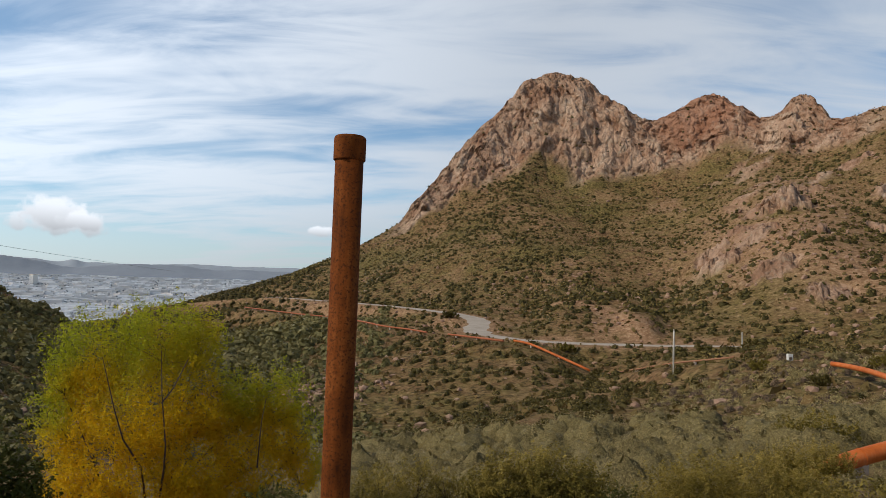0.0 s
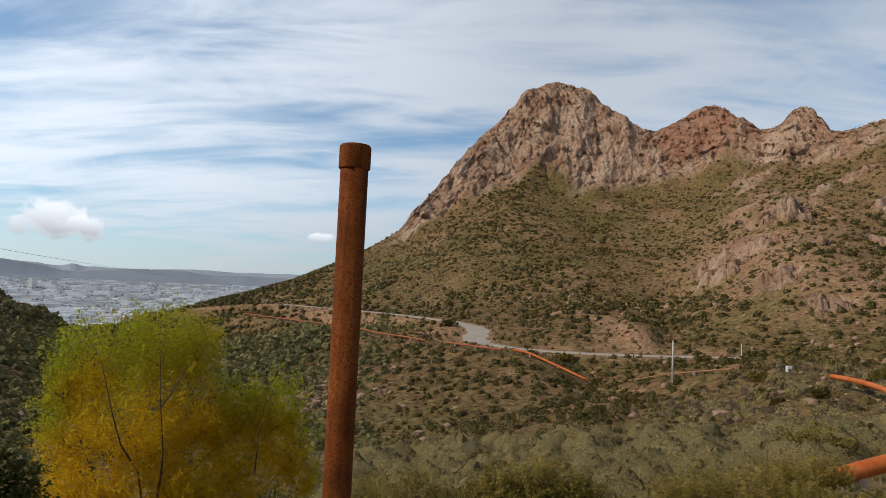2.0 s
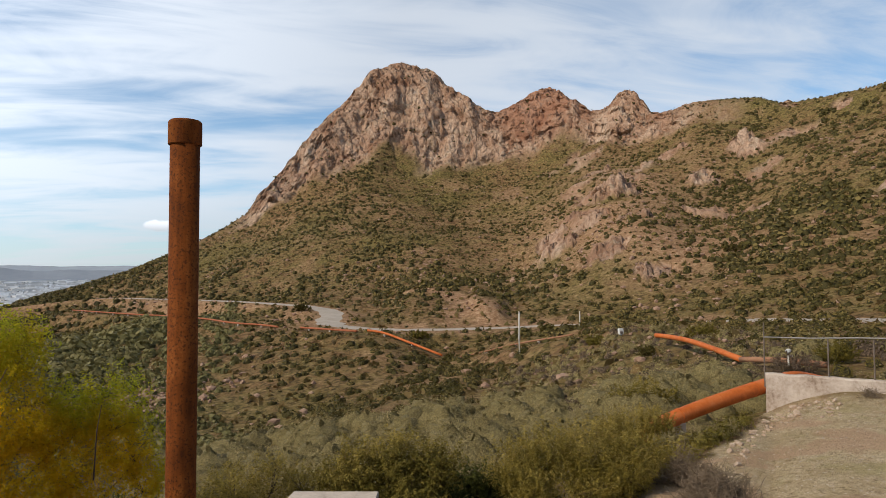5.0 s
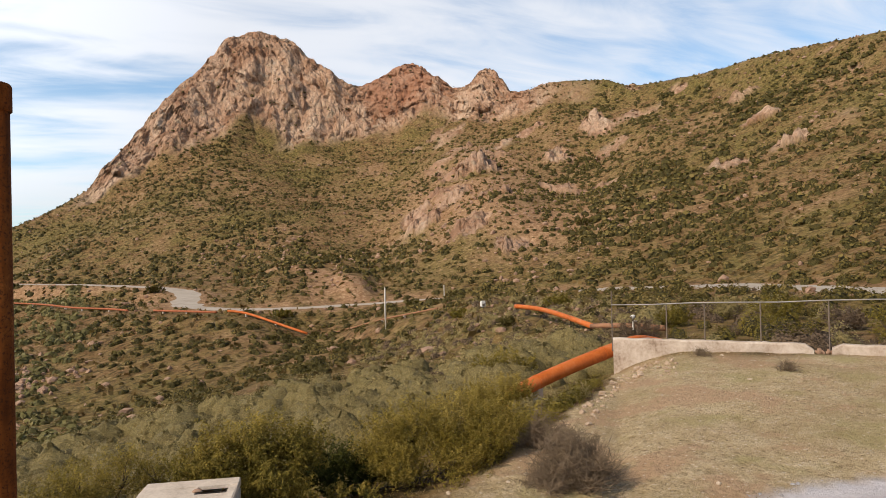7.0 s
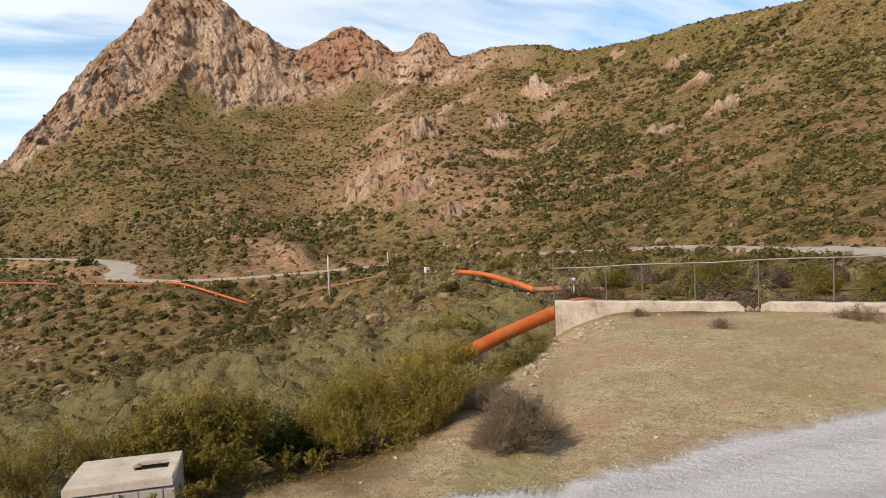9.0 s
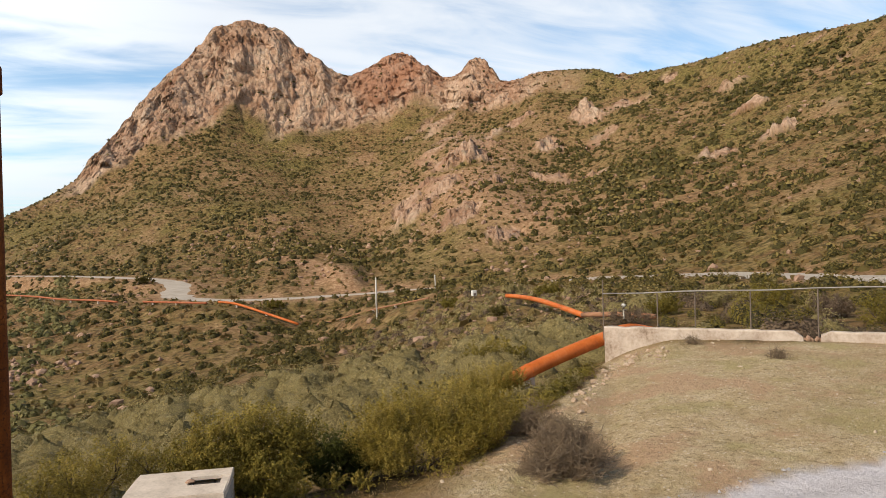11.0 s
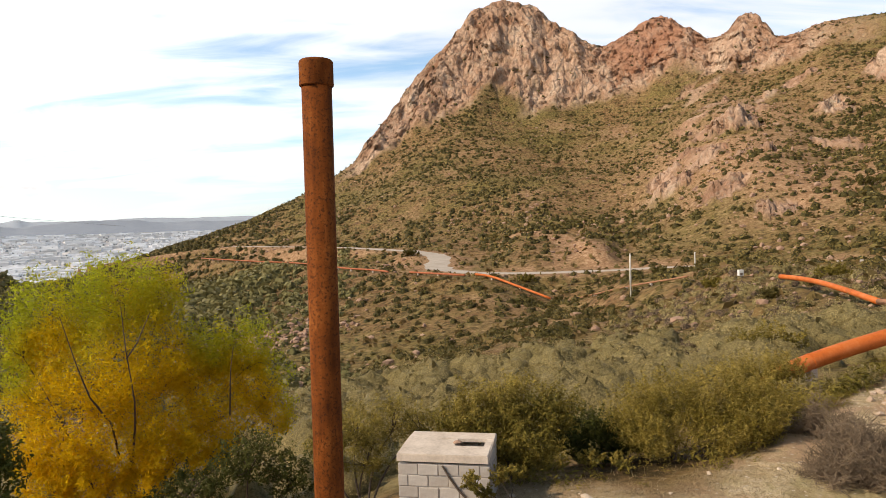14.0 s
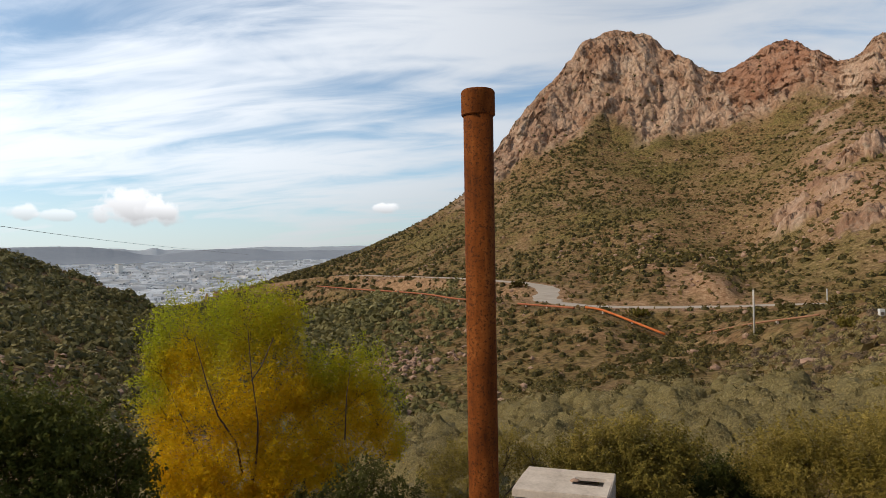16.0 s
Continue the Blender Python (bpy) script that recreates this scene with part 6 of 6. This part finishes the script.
def build_bushes():
    b = at(-35.5, 15.5)
    bush("dark_bush", b, fan(-35.5, 15.5, [(-39, -10.5, 4.2, 3.8, 0.5), (-35, -12.6, 3.6, 3.6, 0.0), (-31.5, -16, 2.8, 3.4, 0), (-42, -13, 4, 5, 0), (-37, -17, 4, 4, -0.5)], b[2] - 0.15), 32000, 0.06, DEEPGREEN, "dense dark green thorny bush on the bank", "bush", 7, stem_r=0.04)
    b = at(-12.5, 15.5)
    bush("shade_dark_bush", b, fan(-12.5, 15.5, [(-13, -18.0, 3.4, 2.0, 0), (-17.5, -19.6, 3.5, 1.6, -0.6), (-9.5, -19.5, 2.4, 2.0, 0)], b[2] - 0.15), 9000, 0.04, DARKLEAF, "low dark green bush under the yellow tree", "bush", 8, stem_r=0.03)
    b = at(-3.4, 12.2)
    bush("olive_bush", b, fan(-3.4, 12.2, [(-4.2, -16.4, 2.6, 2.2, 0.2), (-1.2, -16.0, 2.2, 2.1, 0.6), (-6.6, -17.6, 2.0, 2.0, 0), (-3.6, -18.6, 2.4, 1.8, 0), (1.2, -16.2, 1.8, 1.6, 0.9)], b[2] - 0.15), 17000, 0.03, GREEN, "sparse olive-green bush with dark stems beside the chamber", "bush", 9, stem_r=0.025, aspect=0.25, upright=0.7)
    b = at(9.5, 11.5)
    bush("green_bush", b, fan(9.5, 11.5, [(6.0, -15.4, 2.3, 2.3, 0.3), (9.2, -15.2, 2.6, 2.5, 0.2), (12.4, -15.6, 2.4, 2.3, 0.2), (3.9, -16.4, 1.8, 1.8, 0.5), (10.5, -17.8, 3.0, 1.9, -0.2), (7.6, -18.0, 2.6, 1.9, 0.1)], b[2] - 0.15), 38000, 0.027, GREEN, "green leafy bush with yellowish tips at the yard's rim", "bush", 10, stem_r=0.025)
    # added clump of dark leaves standing in for shade between the rim bushes
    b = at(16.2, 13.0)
    bush("shade_dark_bush", b, fan(16.2, 13.0, [(13.6, -17.2, 1.9, 1.5, -0.2), (15.4, -16.6, 1.9, 1.6, 0), (17.2, -16.9, 1.9, 1.5, 0.1), (19.2, -17.4, 2.0, 1.3, 0), (16.2, -18.3, 2.6, 1.0, -0.3)], b[2] - 0.15), 17000, 0.032, DARKLEAF, "dark leaves added as the shade between two larger bushes", "bush", 18, stem_r=0.02)
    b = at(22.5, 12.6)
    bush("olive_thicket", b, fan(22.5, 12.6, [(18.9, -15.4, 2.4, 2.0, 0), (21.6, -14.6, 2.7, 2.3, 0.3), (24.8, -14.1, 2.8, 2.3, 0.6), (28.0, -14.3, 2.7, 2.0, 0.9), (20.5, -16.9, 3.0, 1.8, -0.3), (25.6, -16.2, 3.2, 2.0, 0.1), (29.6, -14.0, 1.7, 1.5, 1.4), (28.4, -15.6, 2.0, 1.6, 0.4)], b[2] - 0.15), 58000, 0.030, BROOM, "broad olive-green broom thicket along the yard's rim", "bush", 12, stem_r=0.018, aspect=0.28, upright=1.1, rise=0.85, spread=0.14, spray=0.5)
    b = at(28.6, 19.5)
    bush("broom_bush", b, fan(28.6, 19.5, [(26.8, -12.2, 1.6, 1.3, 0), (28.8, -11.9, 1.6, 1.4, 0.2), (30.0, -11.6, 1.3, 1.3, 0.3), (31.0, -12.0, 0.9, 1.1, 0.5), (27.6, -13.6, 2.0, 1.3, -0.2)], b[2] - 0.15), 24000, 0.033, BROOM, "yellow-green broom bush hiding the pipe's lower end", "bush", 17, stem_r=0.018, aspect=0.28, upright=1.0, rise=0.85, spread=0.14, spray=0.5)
    for k, (h, dd, wide, high, mat, label) in enumerate((
            (29.2, 59.5, 1.2, 0.95, SHRUB, "dark olive bush at the end of the orange pipe"), (0.7, 177, 2.6, 1.9, SHRUB, "rounded dark olive bush on the bend of the road"), (13.1, 113, 1.9, 1.5, SHRUB, "dark bush where the pipeline meets the gully"), (10.4, 132, 2.5, 1.6, GREEN, "olive-green bush beside the road"),
            (24.6, 128, 2.2, 1.5, SHRUB, "dark olive bush beside the road"), (21.2, 128, 1.8, 1.4, SHRUB, "dark olive bush beside the road"), (-8.5, 236, 2.2, 1.4, SHRUB, "dark bush above the far road"),
            (35.6, 182, 4.2, 2.4, SHRUB, "dark green bush low in the ravine"), (30.6, 78, 1.7, 1.2, MESQUITE, "grey-green bush on the spur"), (33.4, 72, 2.0, 1.4, GREEN, "olive bush on the spur"), (25.2, 76, 1.6, 1.1, GREEN, "olive bush beside the white box"),
            (42.6, 47, 1.6, 1.4, GREEN, "olive-green bush on the flat behind the wall"), (46.4, 52, 2.2, 1.6, MESQUITE, "grey-green bush on the flat behind the wall"), (50.0, 50, 2.4, 1.9, GREEN, "broad olive-green bush on the flat behind the wall"),
            (54.4, 44, 1.8, 1.5, DRYSCRUB, "grey leafless bush on the flat behind the wall"), (57.6, 41, 1.9, 1.6, GREEN, "olive-green bush behind the fence"), (61.6, 38, 1.8, 1.7, GREEN, "olive-green bush behind the fence"), (39.8, 41.6, 2.2, 1.35, DRYSCRUB, "purplish leafless bush in front of the dull pipe"))):
        b = at(h, dd)
        leaves = int(min(5200, 260000 / dd))
        leaf = max(0.04, dd * 0.0013)
        bush("lone_bush", b, [(-wide * 0.35, 0, high * 0.5, wide * 0.6, wide * 0.55, high * 0.5), (wide * 0.4, 0.1, high * 0.42, wide * 0.55, wide * 0.5, high * 0.42), (0, -0.2, high * 0.6, wide * 0.55, wide * 0.5, high * 0.45)],
             leaves, leaf, mat, label, "bush", 60 + k, stem_r=0.03, tone_fn=lambda C, g: np.clip(g.normal(0.12, 0.12, len(C)), 0, 1))
    b = at(28.8, 31)
    bush("round_bush", b, fan(28.8, 31, [(27.5, -9.8, 1.4, 1.1, 0), (29.0, -9.4, 1.5, 1.2, 0), (30.6, -9.9, 1.3, 1.0, 0)], b[2] - 0.15), 9000, 0.05, GREEN, "rounded bright green bush behind the pipeline", "bush", 13, stem_r=0.03)
    b = at(33.2, 18.5)
    bush("rim_bush", b, fan(33.2, 18.5, [(31.6, -13.0, 1.4, 1.0, 0), (33.4, -12.6, 1.4, 1.1, 0.4), (35.2, -12.0, 1.2, 0.9, 0.8), (30.2, -13.4, 1.2, 1.0, 0)], b[2] - 0.15), 9000, 0.03, MESQUITE, "low grey-green bush under the orange pipe", "bush", 14, stem_r=0.02)
    b = at(8.2, 9.9)
    bush("weed", b, fan(8.2, 9.9, [(7.8, -20.2, 0.8, 0.8, 0), (9.4, -20.0, 0.9, 0.7, 0.2), (5.4, -20.6, 0.9, 0.9, -0.35), (6.6, -21.4, 0.8, 0.8, -0.2)], b[2] - 0.1), 4600, 0.02, GREEN, "small leafy weed against the block chamber", "plant", 15, stem_r=0.008)
    b = at(16.8, 11.6)
    bush("weed", b, fan(16.8, 11.6, [(15.4, -18.8, 1.2, 0.7, 0), (17.8, -18.9, 1.3, 0.7, 0)], b[2] - 0.1), 2600, 0.022, GREEN, "low leafy weed at the rim of the yard", "plant", 16, stem_r=0.008)


def dead_bush(heading, d, width, height, twigs, seed, label):
    rng = random.Random(seed)
    x, y, z = at(heading, d)
    ob = thing("dry_bush", (x, y, z), label, "bush")
    bm, fine = bmesh.new(), bmesh.new()
    for k in range(twigs):
        a, s = rng.uniform(0, math.tau), rng.random() ** 0.62
        s *= (1 + 0.22 * math.sin(3 * a + seed) + 0.12 * math.sin(7 * a)) * (1.25 if rng.random() < 0.1 else 1.0)
        tip = Vector((math.cos(a) * s * width / 2, math.sin(a) * s * width / 2, height * max(0.12, 1 - 0.6 * s * s + 0.34 * s * math.cos(a)) * rng.uniform(0.3, 1.08)))
        tip += Vector((0, 0, height * 0.16 * math.sin(a * 2.0 + seed)))
        root = Vector((tip.x * 0.35 + rng.uniform(-0.1, 0.1), tip.y * 0.35 + rng.uniform(-0.1, 0.1), -0.05))
        mid = root.lerp(tip, 0.5) + Vector((rng.uniform(-1, 1), rng.uniform(-1, 1), rng.uniform(-0.2, 1))) * 0.12 * width
        tube(bm, [root, mid, tip], [0.009, 0.0045, 0.002], 4, False)
        for j in range(12):
            q = rng.uniform(0.35, 1)
            p = (root.lerp(mid, q * 2) if q < 0.5 else mid.lerp(tip, q * 2 - 1))
            e = p + Vector((rng.gauss(0, 1), rng.gauss(0, 1), rng.gauss(0.35, 0.8))) * 0.11
            tube(fine, [p, p.lerp(e, 0.5) + Vector((rng.gauss(0, 1), rng.gauss(0, 1), rng.gauss(0, 1))) * 0.02, e], [0.0045, 0.0035, 0.002], 3, False)
    part("woody_frame", bm, DRYTWIG, ob)
    part("twig_tangle", fine, DRYTWIG, ob, "tangle of thin grey-brown twigs")


DEEPGREEN = leaf_material("deep_green_leaves", (0.060, 0.074, 0.010), (0.155, 0.168, 0.028), (0.22, 0.215, 0.045))
# dark leaf colour, also painting the shade between two rim bushes
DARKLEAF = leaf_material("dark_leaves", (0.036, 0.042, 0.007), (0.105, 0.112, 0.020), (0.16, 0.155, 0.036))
build_yellow_tree()
build_bushes()
dead_bush(34.9, 11.75, 1.65, 0.92, 520, 5, "dry leafless grey-brown bush on the yard's edge")
dead_bush(32.3, 13.9, 1.1, 0.75, 110, 12, "sparse grey leafless bush at the yard's rim")
dead_bush(44.8, 24.0, 0.7, 0.22, 24, 6, "small dry tuft in front of the low wall")
dead_bush(50.9, 21.5, 0.8, 0.3, 26, 7, "small dry leafless shrub on the yard")
dead_bush(60.2, 24.0, 1.5, 0.4, 70, 8, "low dry shrub beside the low wall")


# ---- dry grass of the yard ----
def build_pebbles():
    """Loose grey pebbles along the drive's edge and over it."""
    rng = np.random.default_rng(83)
    x, y = scatter(rng, 9000, 26, 66, 7.5, 21)
    s = drive_side(x, y) + 0.4 * fbm(x, y, 1.6, 5, 77, 0.6)
    keep = rng.uniform(0, 1, len(x)) < 0.5 * np.exp(-((s - 0.02) / 0.13) ** 2) + 0.05 * smooth(0.1, 0.4, s)
    x, y = x[keep], y[keep]
    z, *_ = land(x, y)
    stones("drive_pebbles", rng, x, y, z, 0.012 + 0.035 * rng.uniform(0, 1, len(x)) ** 3, PEBBLE, "loose grey pebbles along the gravel drive's edge")


PEBBLE = plain_material("grey_pebble", [(0.3, (0.26, 0.24, 0.235)), (0.5, (0.40, 0.375, 0.37)), (0.7, (0.56, 0.53, 0.52))], 6, relief=0.3, distance=0.01)


def build_grass():
    rng = np.random.default_rng(77)
    x, y = scatter(rng, 90000, -4, 66, 7.5, 26)
    h, d = np.degrees(np.arctan2(x, y)), np.hypot(x, y)
    ds, _ = land_lines(h)
    keep = (d < ds[:, 4] + 0.8) & (rng.uniform(0, 1, len(x)) < (1 - gravel_share(x, y)) * (0.25 + 0.9 * smooth(-0.2, 0.4, fbm(x, y, 2.4, 3, 141))))
    x, y = x[keep], y[keep]
    z, *_ = land(x, y)
    n = len(x)
    a = rng.uniform(0, math.tau, n)
    t = rng.uniform(0.02, 0.075, n)
    w = 0.006
    lean = rng.normal(0, 0.05, (n, 2))
    p = np.stack([x, y, z - 0.01], 1)
    side = np.stack([np.cos(a) * w, np.sin(a) * w, 0 * a], 1)
    tip = p + np.stack([lean[:, 0], lean[:, 1], t], 1)
    v = np.stack([p - side, p + side, tip + side * 0.3, tip - side * 0.3], 1).reshape(-1, 3)
    tone = np.repeat(np.clip(0.5 + fbm(x, y, 3, 2, 151), 0, 1), 4)
    tagged(new("yard_grass", mesh_arrays("yard_grass", v, np.arange(4 * n).reshape(-1, 4), DRYGRASS, attrs=dict(tone=tone))), "short dry straw-coloured grass on the yard", "grass", kind="stuff")


DRYGRASS = leaf_material("straw", (0.30, 0.21, 0.11), (0.46, 0.34, 0.20), (0.34, 0.26, 0.12))
build_grass()
build_pebbles()
